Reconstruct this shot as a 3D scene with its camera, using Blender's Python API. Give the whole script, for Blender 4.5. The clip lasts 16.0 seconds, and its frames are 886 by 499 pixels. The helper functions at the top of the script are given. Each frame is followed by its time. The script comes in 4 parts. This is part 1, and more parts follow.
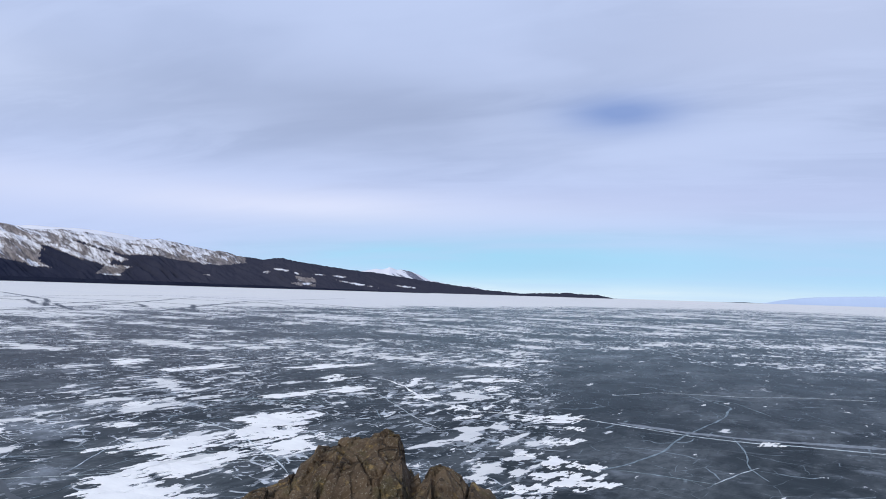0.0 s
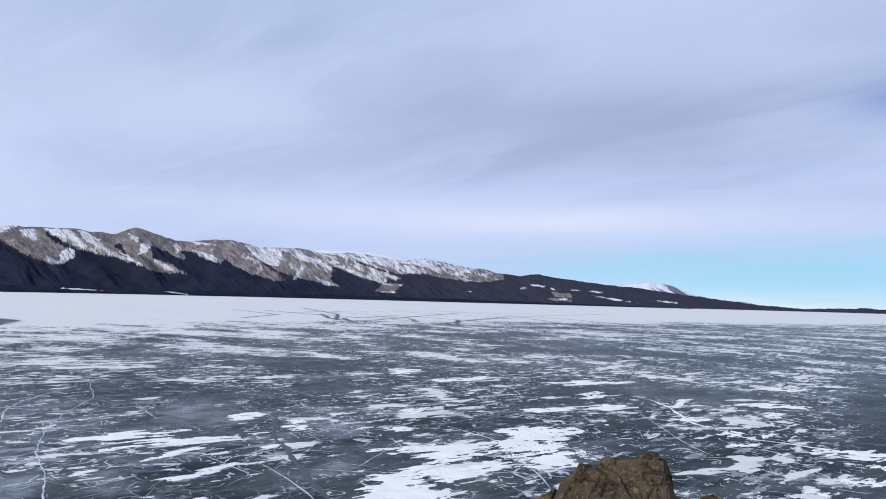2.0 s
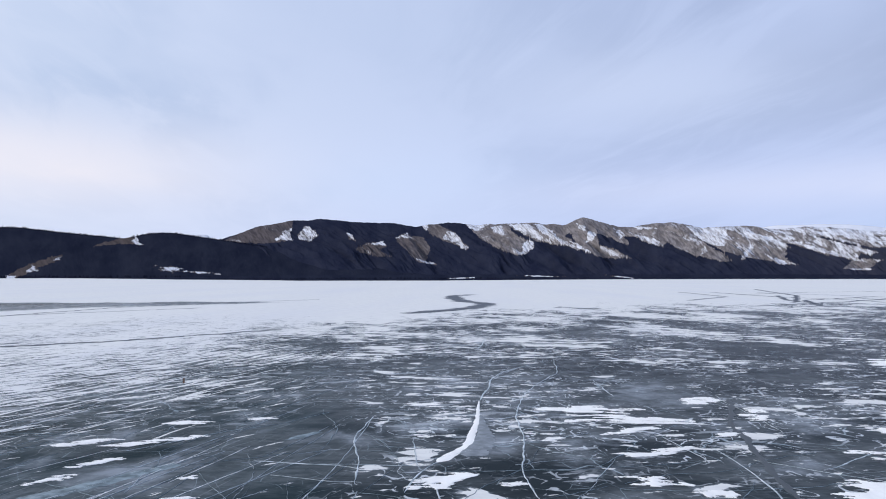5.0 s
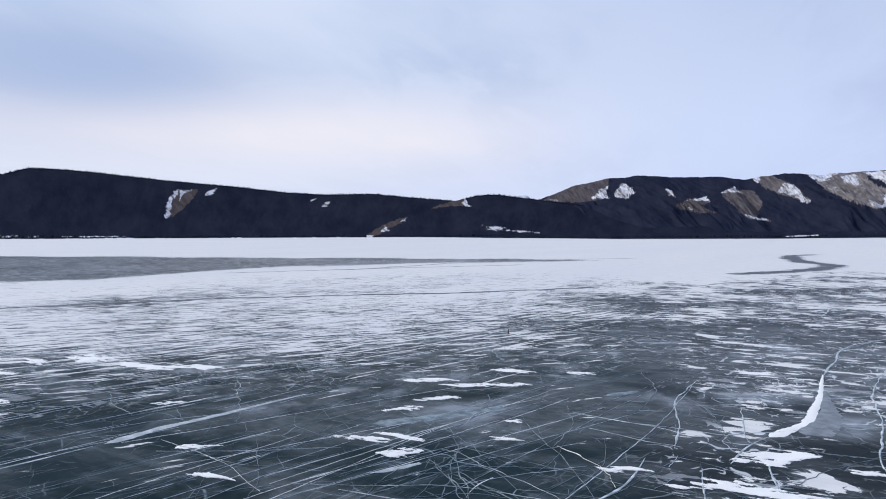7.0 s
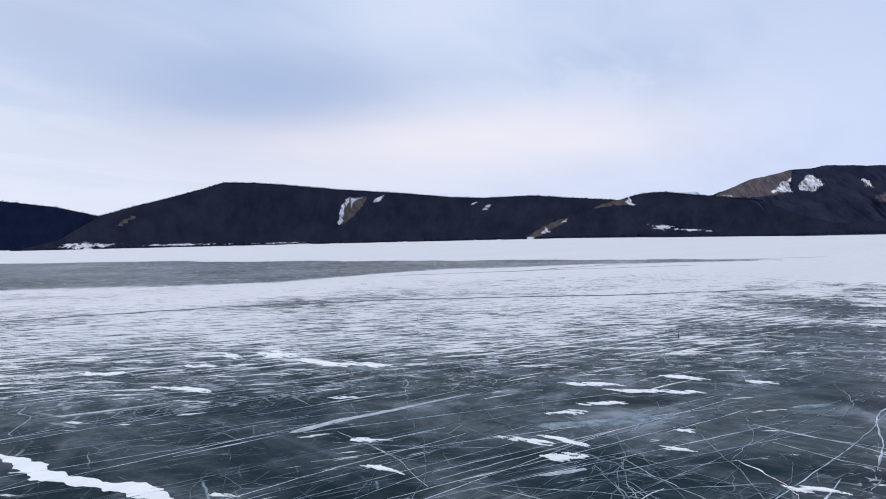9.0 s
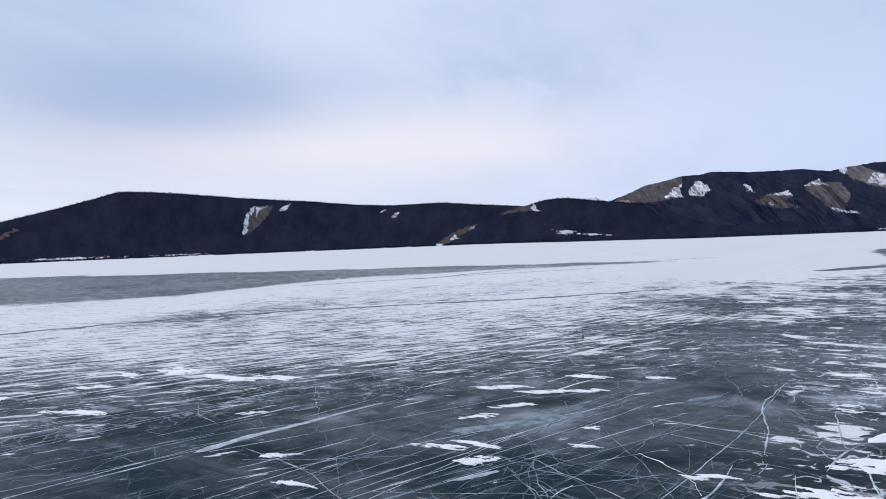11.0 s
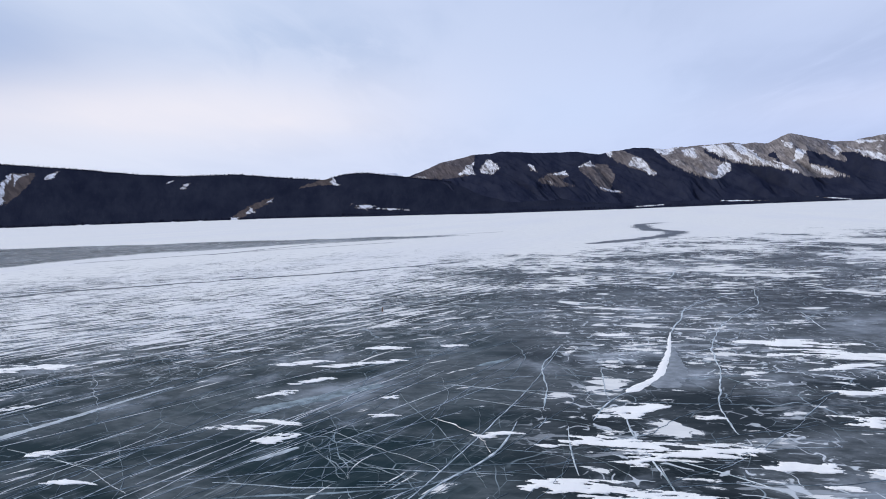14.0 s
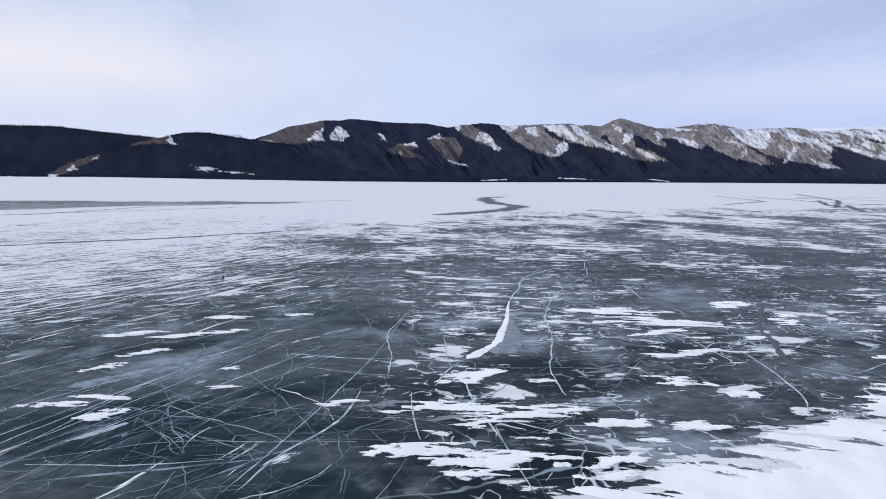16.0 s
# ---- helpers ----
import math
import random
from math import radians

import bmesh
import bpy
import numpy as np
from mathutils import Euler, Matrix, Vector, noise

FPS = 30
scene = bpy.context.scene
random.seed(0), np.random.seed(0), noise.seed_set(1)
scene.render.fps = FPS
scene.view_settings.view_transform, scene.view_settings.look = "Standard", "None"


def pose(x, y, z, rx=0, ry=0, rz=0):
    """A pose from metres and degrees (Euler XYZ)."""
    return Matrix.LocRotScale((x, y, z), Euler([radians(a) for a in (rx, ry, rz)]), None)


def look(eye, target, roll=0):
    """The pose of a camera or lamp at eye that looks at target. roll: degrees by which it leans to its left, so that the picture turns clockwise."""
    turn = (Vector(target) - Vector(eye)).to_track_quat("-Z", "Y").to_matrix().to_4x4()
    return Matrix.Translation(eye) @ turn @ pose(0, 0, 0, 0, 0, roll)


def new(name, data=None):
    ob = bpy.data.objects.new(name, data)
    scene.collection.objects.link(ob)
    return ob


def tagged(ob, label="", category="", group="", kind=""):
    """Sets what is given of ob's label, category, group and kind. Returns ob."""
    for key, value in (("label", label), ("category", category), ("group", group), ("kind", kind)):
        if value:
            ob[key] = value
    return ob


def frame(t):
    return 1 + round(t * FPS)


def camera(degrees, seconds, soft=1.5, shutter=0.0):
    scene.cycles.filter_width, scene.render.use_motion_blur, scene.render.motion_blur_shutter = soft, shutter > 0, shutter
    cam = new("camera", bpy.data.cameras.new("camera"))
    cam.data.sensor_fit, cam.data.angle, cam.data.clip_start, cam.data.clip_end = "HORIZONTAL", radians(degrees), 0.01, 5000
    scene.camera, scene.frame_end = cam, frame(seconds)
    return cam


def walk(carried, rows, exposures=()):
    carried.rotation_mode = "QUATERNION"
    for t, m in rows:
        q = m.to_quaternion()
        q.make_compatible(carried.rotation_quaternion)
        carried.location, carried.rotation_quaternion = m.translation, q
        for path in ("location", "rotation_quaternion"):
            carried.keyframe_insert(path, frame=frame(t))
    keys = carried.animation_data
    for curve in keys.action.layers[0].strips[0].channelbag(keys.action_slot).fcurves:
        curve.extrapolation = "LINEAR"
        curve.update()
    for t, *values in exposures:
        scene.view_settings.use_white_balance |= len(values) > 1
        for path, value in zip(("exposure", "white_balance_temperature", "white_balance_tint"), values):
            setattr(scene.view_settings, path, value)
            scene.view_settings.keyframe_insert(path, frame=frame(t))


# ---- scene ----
LENS = 66.85
EYE = 6.0
cam = camera(LENS, 16.0, soft=1.0)
# seconds, heading to the left of north, upward tilt, lean to the right
ROWS = [
    (0.0, 0.00, 3.63, -1.86),
    (0.5, 6.16, 3.65, -1.63),
    (1.0, 10.59, 3.82, -1.40),
    (1.5, 15.34, 4.13, -1.45),
    (2.0, 21.59, 4.29, -1.65),
    (2.5, 27.75, 4.27, -1.66),
    (3.0, 32.52, 4.18, -1.41),
    (3.5, 37.28, 4.04, -0.96),
    (4.0, 44.06, 3.58, -0.43),
    (4.2, 47.07, 3.33, -0.22),
    (6.3, 74.50, 0.02, -0.20),
    (6.5, 77.19, -0.37, -0.07),
    (7.0, 84.59, -1.23, 0.21),
    (7.5, 92.18, -2.07, 0.68),
    (8.0, 96.98, -2.32, 1.04),
    (8.5, 98.66, -1.84, 1.24),
    (9.0, 98.25, -0.89, 1.29),
    (9.5, 96.38, -0.24, 1.34),
    (9.7, 95.40, -0.19, 1.38),
    (11.8, 88.19, -1.36, 2.49),
    (12.0, 87.56, -1.67, 2.37),
    (12.5, 85.06, -2.29, 1.99),
    (13.0, 80.72, -2.62, 1.78),
    (13.5, 76.37, -2.96, 1.88),
    (14.0, 73.66, -3.30, 1.94),
    (14.5, 71.45, -3.12, 1.55),
    (15.0, 67.46, -2.02, 0.72),
    (15.5, 63.16, -2.17, 0.08),
    (16.0, 60.73, -6.10, -0.47),
]


def aim(heading, tilt):
    h, e = radians(heading), radians(tilt)
    return Vector((-math.sin(h) * math.cos(e), math.cos(h) * math.cos(e), math.sin(e)))


walk(cam, [(t, look((0, 0, EYE), Vector((0, 0, EYE)) + aim(yaw, tilt), -lean)) for t, yaw, tilt, lean in ROWS])
import collections

# ---- world, sun ----
SUN_HEADING, SUN_HEIGHT = 150.0, 33.0
sun = new("sun", bpy.data.lights.new("sun", "SUN"))
sun.data.energy, sun.data.angle, sun.data.color = 2.1, radians(12), (1.0, 0.95, 0.88)
sun.matrix_world = look((0, 0, 50), Vector((0, 0, 50)) - aim(SUN_HEADING, SUN_HEIGHT))


class Nodes:
    """A small shorthand for node trees."""

    def __init__(self, tree):
        self.tree = tree
        tree.nodes.clear()

    def add(self, kind, **values):
        n = self.tree.nodes.new(kind)
        for k, v in values.items():
            setattr(n, k, v)
        return n

    def put(self, socket, value):
        if isinstance(value, bpy.types.NodeSocket):
            self.tree.links.new(value, socket)
        elif value is not None:
            socket.default_value = value

    def math(self, op, a, b=None, c=None, clamp=False):
        n = self.add("ShaderNodeMath", operation=op, use_clamp=clamp)
        for i, v in enumerate((a, b, c)):
            self.put(n.inputs[i], v)
        return n.outputs[0]

    def step(self, value, lo, hi, smooth=True):
        n = self.add("ShaderNodeMapRange", interpolation_type="SMOOTHSTEP" if smooth else "LINEAR")
        self.put(n.inputs[0], value)
        self.put(n.inputs[1], lo)
        self.put(n.inputs[2], hi)
        return n.outputs[0]

    def mix(self, fac, a, b):
        n = self.add("ShaderNodeMix", data_type="RGBA")
        self.put(n.inputs[0], fac)
        self.put(n.inputs[6], a if isinstance(a, bpy.types.NodeSocket) else (*a, 1))
        self.put(n.inputs[7], b if isinstance(b, bpy.types.NodeSocket) else (*b, 1))
        return n.outputs[2]

    def mixf(self, fac, a, b):
        n = self.add("ShaderNodeMix", data_type="FLOAT")
        self.put(n.inputs[0], fac)
        self.put(n.inputs[2], a)
        self.put(n.inputs[3], b)
        return n.outputs[0]

    def place(self, source, scale=(1, 1, 1), turn=0.0, move=(0, 0, 0)):
        """Coordinates turned by so many degrees and then stretched."""
        r = self.add("ShaderNodeMapping", vector_type="POINT")
        self.put(r.inputs[0], source)
        r.inputs[2].default_value = (0, 0, radians(turn))
        s = self.add("ShaderNodeMapping", vector_type="POINT")
        self.put(s.inputs[0], r.outputs[0])
        s.inputs[1].default_value, s.inputs[3].default_value = move, scale
        return s.outputs[0]

    def noise(self, where, scale, detail=4, rough=0.55, bend=0.0, colour=False):
        n = self.add("ShaderNodeTexNoise")
        self.put(n.inputs["Vector"], where)
        n.inputs["Scale"].default_value, n.inputs["Detail"].default_value = scale, detail
        n.inputs["Roughness"].default_value, n.inputs["Distortion"].default_value = rough, bend
        return n.outputs["Color" if colour else "Fac"]

    def edges(self, where, scale, rand=1.0):
        n = self.add("ShaderNodeTexVoronoi", feature="DISTANCE_TO_EDGE")
        self.put(n.inputs["Vector"], where)
        n.inputs["Scale"].default_value, n.inputs["Randomness"].default_value = scale, rand
        return n.outputs["Distance"]

    def warp(self, where, scale, amount, detail=3):
        c = self.noise(where, scale, detail, colour=True)
        n = self.add("ShaderNodeVectorMath", operation="MULTIPLY_ADD")
        self.put(n.inputs[0], c)
        n.inputs[1].default_value = (amount, amount, 0)
        self.put(n.inputs[2], where)
        return n.outputs[0]


def sky():
    world = bpy.data.worlds.new("sky")
    scene.world = world
    world.use_nodes = True
    k = Nodes(world.node_tree)
    d = k.add("ShaderNodeTexCoord").outputs["Generated"]
    xyz = k.add("ShaderNodeSeparateXYZ")
    k.put(xyz.inputs[0], d)
    x, y, z = xyz.outputs
    el = k.math("MULTIPLY", k.math("ARCSINE", z), 57.2958)
    az = k.math("MULTIPLY", k.math("ARCTAN2", k.math("MULTIPLY", x, -1), y), 57.2958)
    clear = k.add("ShaderNodeTexSky", sky_type="NISHITA", sun_disc=False)
    clear.sun_elevation, clear.sun_rotation = radians(SUN_HEIGHT), radians(-SUN_HEADING)
    clear.air_density, clear.dust_density, clear.ozone_density = 1.0, 0.0, 3.0
    lift = k.add("ShaderNodeVectorMath", operation="ADD")
    k.put(lift.inputs[0], d)
    lift.inputs[1].default_value = (0, 0, 0.35)
    k.put(clear.inputs[0], lift.outputs[0])
    # the cloud deck, seen in perspective on a plane overhead
    h = k.math("MAXIMUM", k.math("ADD", z, 0.10), 0.04)
    flat = k.add("ShaderNodeCombineXYZ")
    k.put(flat.inputs[0], k.math("DIVIDE", x, h))
    k.put(flat.inputs[1], k.math("DIVIDE", y, h))
    deck = flat.outputs[0]
    soft = k.place(deck, (0.55, 1.0, 1), 25)
    wide = k.noise(k.warp(soft, 0.5, 1.2), 0.75, 5, 0.5)
    fine = k.noise(k.place(deck, (0.5, 1.6, 1), 20), 1.6, 7, 0.6, 0.6)
    wob = k.math("SUBTRACT", wide, 0.5)

    def bank(a0, e0, sa, se, wave=1.0):
        """A soft patch of cloud round a heading and a height, with a ragged edge."""
        u = k.math("DIVIDE", k.math("SUBTRACT", az, a0), sa)
        v = k.math("DIVIDE", k.math("SUBTRACT", el, e0), se)
        r = k.math("ADD", k.math("MULTIPLY", u, u), k.math("MULTIPLY", v, v))
        r = k.math("ADD", r, k.math("MULTIPLY", wob, 2.2 * wave))
        return k.math("POWER", 2.718, k.math("MULTIPLY", r, -1))

    west = k.step(az, 28, 128)
    grey = k.mix(west, (0.405, 0.495, 0.735), (0.56, 0.68, 0.90))
    pale = k.mix(west, (0.53, 0.63, 0.90), (0.72, 0.795, 0.955))
    cloud = k.mix(k.step(wide, 0.36, 0.62), grey, pale)
    cloud = k.mix(k.math("MULTIPLY", k.step(fine, 0.43, 0.63), 0.60), cloud, pale)
    low = k.math("MULTIPLY", k.step(el, 15, 5), 0.6)
    cloud = k.mix(low, cloud, k.mix(west, (0.56, 0.66, 0.97), (0.81, 0.845, 0.965)))
    for a0, e0, sa, se, w, tone in ((9, 15.5, 16, 3.6, 0.75, (0.34, 0.415, 0.62)), (-15, 15.0, 5.0, 1.5, 1.0, (0.235, 0.345, 0.66)), (-28, 21, 14, 5, 0.5, (0.56, 0.64, 0.88)),
                                (111, 11.5, 13, 4.5, 1.0, (0.44, 0.53, 0.76)), (117, 21, 13, 4.5, 0.7, (0.43, 0.55, 0.80)), (128, 17, 7, 5, 0.6, (0.5, 0.58, 0.79)), (98, 8.5, 22, 3.0, 0.75, (0.90, 0.87, 0.94)), (112, 12.5, 10, 2.8, 0.75, (0.42, 0.53, 0.78)), (66, 20, 14, 6, 0.6, (0.51, 0.61, 0.85)), (42, 15, 12, 3, 0.6, (0.60, 0.69, 0.92)),
                                (-20, 8, 16, 1.2, 0.5, (0.50, 0.58, 0.86)), (40, 25, 14, 3, 0.5, (0.43, 0.53, 0.78)), (62, 8, 10, 3.5, 0.5, (0.60, 0.73, 1.0)), (16, 6.8, 26, 1.6, 0.75, (0.74, 0.79, 1.0)), (-8, 2.0, 21, 2.7, 1.2, (0.42, 0.76, 1.0)), (-32, 1.8, 18, 2.7, 1.0, (0.45, 0.74, 1.0)), (-12, 0.0, 34, 1.3, 1.0, (0.70, 0.87, 0.99))):
        cloud = k.mix(k.math("MULTIPLY", bank(a0, e0, sa, se), w, clamp=True), cloud, tone)
    gap = k.math("MAXIMUM", bank(-6, 3.0, 16, 2.3, 0.5), k.math("MULTIPLY", bank(-30, 2.5, 18, 3.0, 0.6), 0.75))
    gap = k.math("MULTIPLY", gap, 0.12, clamp=True)
    one, two, out = k.add("ShaderNodeBackground"), k.add("ShaderNodeBackground"), k.add("ShaderNodeOutputWorld")
    k.put(one.inputs[0], clear.outputs[0])
    one.inputs[1].default_value = 0.10
    k.put(two.inputs[0], cloud)
    two.inputs[1].default_value = 1.0
    both = k.add("ShaderNodeMixShader")
    k.put(both.inputs[0], gap)
    k.put(both.inputs[1], two.outputs[0])
    k.put(both.inputs[2], one.outputs[0])
    k.put(out.inputs[0], both.outputs[0])


sky()

# ---- noise and meshes ----
WIND = 40.0  # heading along which the wind has combed the snow


def lattice(ix, iy, seed):
    n = (ix.astype(np.int64) * 374761393 + iy.astype(np.int64) * 668265263 + seed * 974711) & 0x7FFFFFFF
    n = ((n ^ (n >> 13)) * 1274126177) & 0x7FFFFFFF
    n = ((n ^ (n >> 15)) * 2246822519) & 0x7FFFFFFF
    return (n & 0xFFFF) / 65535.0


def grain(x, y, seed=0):
    x, y = np.broadcast_arrays(np.asarray(x, float), np.asarray(y, float))
    ix, iy = np.floor(x), np.floor(y)
    u, v = x - ix, y - iy
    u, v = u * u * (3 - 2 * u), v * v * (3 - 2 * v)
    a, b = lattice(ix, iy, seed), lattice(ix + 1, iy, seed)
    c, d = lattice(ix, iy + 1, seed), lattice(ix + 1, iy + 1, seed)
    return (a + (b - a) * u) * (1 - v) + (c + (d - c) * u) * v


def fbm(x, y, seed=0, octaves=4, rough=0.5):
    total, weight, size = 0.0, 1.0, 0.0
    for i in range(octaves):
        total = total + weight * grain(np.asarray(x) * 2 ** i, np.asarray(y) * 2 ** i, seed + 17 * i)
        size += weight
        weight *= rough
    return total / size


def ease(v, lo, hi):
    t = np.clip((v - lo) / (hi - lo), 0, 1)
    return t * t * (3 - 2 * t)


def sheet(name, points, mat, attributes=(), parent=None, smooth=True):
    """A mesh over a grid of points (rows, columns, 3), with values at its points."""
    rows, cols = points.shape[:2]
    i = np.arange((rows - 1) * (cols - 1))
    a = (i // (cols - 1)) * cols + i % (cols - 1)
    return mesh_of(name, points.reshape(-1, 3), np.stack([a, a + 1, a + cols + 1, a + cols], 1), mat, attributes, parent, smooth)


def mesh_of(name, verts, faces, mat, attributes=(), parent=None, smooth=True):
    me = bpy.data.meshes.new(name)
    me.from_pydata(np.asarray(verts, float).tolist(), [], np.asarray(faces).tolist() if isinstance(faces, np.ndarray) else faces)
    for key, values in attributes:
        me.attributes.new(key, "FLOAT", "POINT").data.foreach_set("value", np.asarray(values, np.float32).ravel())
    me.polygons.foreach_set("use_smooth", np.full(len(me.polygons), smooth))
    me.materials.append(mat)
    me.update()
    ob = new(name, me)
    if parent:
        ob.parent = parent
    return ob


# ---- materials ----
def material(name):
    m = bpy.data.materials.new(name)
    m.use_nodes = True
    k = Nodes(m.node_tree)
    out, bsdf = k.add("ShaderNodeOutputMaterial"), k.add("ShaderNodeBsdfPrincipled")
    k.put(out.inputs[0], bsdf.outputs[0])
    return m, k, bsdf


def finish(k, bsdf, colour, rough, bump=None, height=0.02, strength=0.5, spec=0.5):
    k.put(bsdf.inputs["Base Color"], colour if isinstance(colour, bpy.types.NodeSocket) else (*colour, 1))
    k.put(bsdf.inputs["Roughness"], rough)
    k.put(bsdf.inputs["Specular IOR Level"], spec)
    if bump is not None:
        b = k.add("ShaderNodeBump")
        b.inputs["Strength"].default_value, b.inputs["Distance"].default_value = strength, height
        k.put(b.inputs["Height"], bump)
        k.put(bsdf.inputs["Normal"], b.outputs[0])


def value_of(k, key):
    return k.add("ShaderNodeAttribute", attribute_name=key).outputs["Fac"]


SNOW = (0.86, 0.86, 0.835)


def lake_material():
    m, k, bsdf = material("lake_ice")
    pos = k.add("ShaderNodeNewGeometry").outputs["Position"]
    cover, milk, comb = value_of(k, "cover"), value_of(k, "milk"), value_of(k, "comb")
    # clear black ice, greener in the west
    deep = k.noise(k.warp(pos, 0.08, 5), 0.12, 5, 0.6)
    base = k.mix(k.step(deep, 0.35, 0.68), (0.0115, 0.0180, 0.0220), (0.024, 0.033, 0.039))
    base = k.mix(k.step(comb, 0.38, 0.95), base, k.mix(k.step(deep, 0.35, 0.68), (0.0060, 0.0175, 0.0215), (0.014, 0.029, 0.035)))
    # grey veils of frozen slush and bubbles inside the ice, smeared across the wind
    veil = k.noise(k.warp(k.place(pos, (1.25, 0.55, 1), 32, (21, 4, 0)), 0.35, 1.6), 0.24, 7, 0.60, 0.4)
    veil = k.step(k.math("ADD", veil, k.math("MULTIPLY", k.math("SUBTRACT", milk, 0.5), 0.34)), 0.46, 0.68)
    grainy = k.noise(k.place(pos, (1.4, 0.6, 1), 32, (2, 9, 0)), 2.2, 6, 0.66)
    veil = k.math("MULTIPLY", veil, k.mixf(k.step(grainy, 0.34, 0.62), 0.45, 1.0))
    base = k.mix(k.math("MULTIPLY", veil, k.mixf(comb, 0.42, 0.44)), base, (0.180, 0.200, 0.214))
    cloudy = k.noise(k.warp(pos, 0.35, 2.0), 0.38, 6, 0.62)
    cloudy = k.step(k.math("ADD", cloudy, k.math("MULTIPLY", milk, 0.30)), 0.72, 1.0)
    wisp = k.noise(k.warp(pos, 1.0, 0.8), 1.3, 6, 0.65)
    cloudy = k.math("MULTIPLY", cloudy, k.mixf(k.step(wisp, 0.30, 0.62), 0.35, 1.0))
    base = k.mix(cloudy, base, (0.24, 0.27, 0.305))
    # pale threads drawn out along the wind
    thread = k.noise(k.place(k.warp(pos, 0.3, 0.5), (1.5, 0.10, 1), -WIND, (3, 1, 0)), 0.9, 7, 0.68)
    base = k.mix(k.math("MULTIPLY", k.math("MULTIPLY", k.step(thread, 0.50, 0.74), k.mixf(k.step(cover, -0.05, 0.20), 0.14, 0.36)), comb), base, (0.24, 0.30, 0.335))
    # healed cracks: webs of fine lines at three sizes
    lines = None
    for scale, width, turn, stretch, seed, wave, gain in ((0.10, 0.0042, 20, 1.8, 3, 3.0, 0.9), (0.24, 0.0052, -40, 2.0, 9, 1.1, 0.75), (0.60, 0.0085, 10, 1.5, 5, 0.6, 0.6)):
        w = k.place(k.warp(pos, 0.30, wave), (1, stretch, 1), turn, (seed * 13.7, seed * 5.1, 0))
        e = k.step(k.edges(w, scale), width, width * 0.2)
        gate = k.step(k.noise(k.place(pos, (1, 1, 1), 0, (seed, 31 * seed, 0)), 0.3 if scale < 0.5 else 0.7, 3), 0.46, 0.62)
        e = k.math("MULTIPLY", k.math("MULTIPLY", e, gate), gain)
        lines = e if lines is None else k.math("MAXIMUM", lines, e)
    base = k.mix(k.math("MULTIPLY", lines, 0.75), base, (0.36, 0.44, 0.49))
    # short curved scratches and frozen seams
    seams = None
    for scale, width, turn, stretch, seed, gain in ((0.42, 0.011, -38, 1.7, 2, 1.0), (0.95, 0.018, 20, 1.6, 6, 1.0), (0.20, 0.007, 50, 1.4, 4, 0.9)):
        w = k.place(k.warp(pos, 0.5, 0.8), (1, stretch, 1), turn, (seed * 9.1, seed * 4.3, 0))
        e = k.math("ABSOLUTE", k.math("SUBTRACT", k.noise(w, scale, 1, 0.4), 0.5))
        e = k.math("MULTIPLY", k.step(e, width, width * 0.5), k.step(k.noise(k.place(pos, (1, 1, 1), 0, (17 * seed, seed, 0)), 0.60, 4, 0.68), 0.52, 0.55))
        e = k.math("MULTIPLY", e, gain)
        seams = e if seams is None else k.math("MAXIMUM", seams, e)
    calm = k.math("MULTIPLY", k.math("SUBTRACT", 0.85, k.math("MULTIPLY", comb, 0.55)), k.step(cover, 0.02, 0.14))
    base = k.mix(k.math("MULTIPLY", seams, calm), base, (0.58, 0.62, 0.66))
    # blown snow in torn flakes; cover says how much of the surface it takes
    big = k.noise(k.warp(k.place(pos, (1.45, 0.70, 1), 38), 0.6, 1.3), 0.36, 6, 0.58, 0.3)
    small = k.noise(k.warp(k.place(pos, (1.5, 0.62, 1), 30, (7, 3, 0)), 1.6, 0.5), 1.05, 5, 0.58)
    lay = k.noise(k.place(k.warp(pos, 0.45, 1.0), (2.3, 0.42, 1), -14, (4, 8, 0)), 0.85, 5, 0.58)
    line = k.noise(k.place(k.warp(pos, 0.30, 0.5), (4.2, 0.20, 1), -WIND, (1, 5, 0)), 0.9, 4, 0.56)
    combed = k.step(comb, 0.3, 0.9)
    n = k.math("MAXIMUM", k.mixf(combed, big, k.math("SUBTRACT", line, 0.015)), k.mixf(combed, small, lay))
    cut = k.math("SUBTRACT", 0.676, k.math("MULTIPLY", cover, 0.35))
    lift = k.math("SUBTRACT", n, cut)
    snow = k.step(lift, -0.002, 0.006)
    base = k.mix(k.math("MULTIPLY", k.step(lift, -0.035, 0.0), 0.22), base, (0.33, 0.375, 0.42))
    # thin rime in smaller flakes
    rime = k.noise(k.warp(k.place(pos, (1.7, 0.50, 1), 20, (17, 23, 0)), 1.2, 0.5), 0.85, 5, 0.58)
    rime = k.math("MULTIPLY", k.step(cover, 0.02, 0.10), k.step(k.math("ADD", rime, k.math("MULTIPLY", cover, 0.26)), 0.630, 0.648))
    base = k.mix(k.math("MULTIPLY", rime, k.mixf(comb, 0.40, 0.34)), base, (0.50, 0.54, 0.58))
    # thin broken lines of snow caught along straight cracks
    dash = k.math("MAXIMUM", k.step(k.noise(k.place(k.warp(pos, 0.15, 0.5), (7.5, 0.16, 1), -WIND - 2, (1, 5, 0)), 1.0, 3, 0.55), 0.635, 0.70), k.step(k.noise(k.place(k.warp(pos, 0.15, 0.5), (9.0, 0.20, 1), 9 - WIND, (9, 2, 0)), 1.0, 3, 0.55), 0.645, 0.70))
    crumb = k.step(k.noise(pos, 2.6, 4, 0.65), 0.40, 0.56)
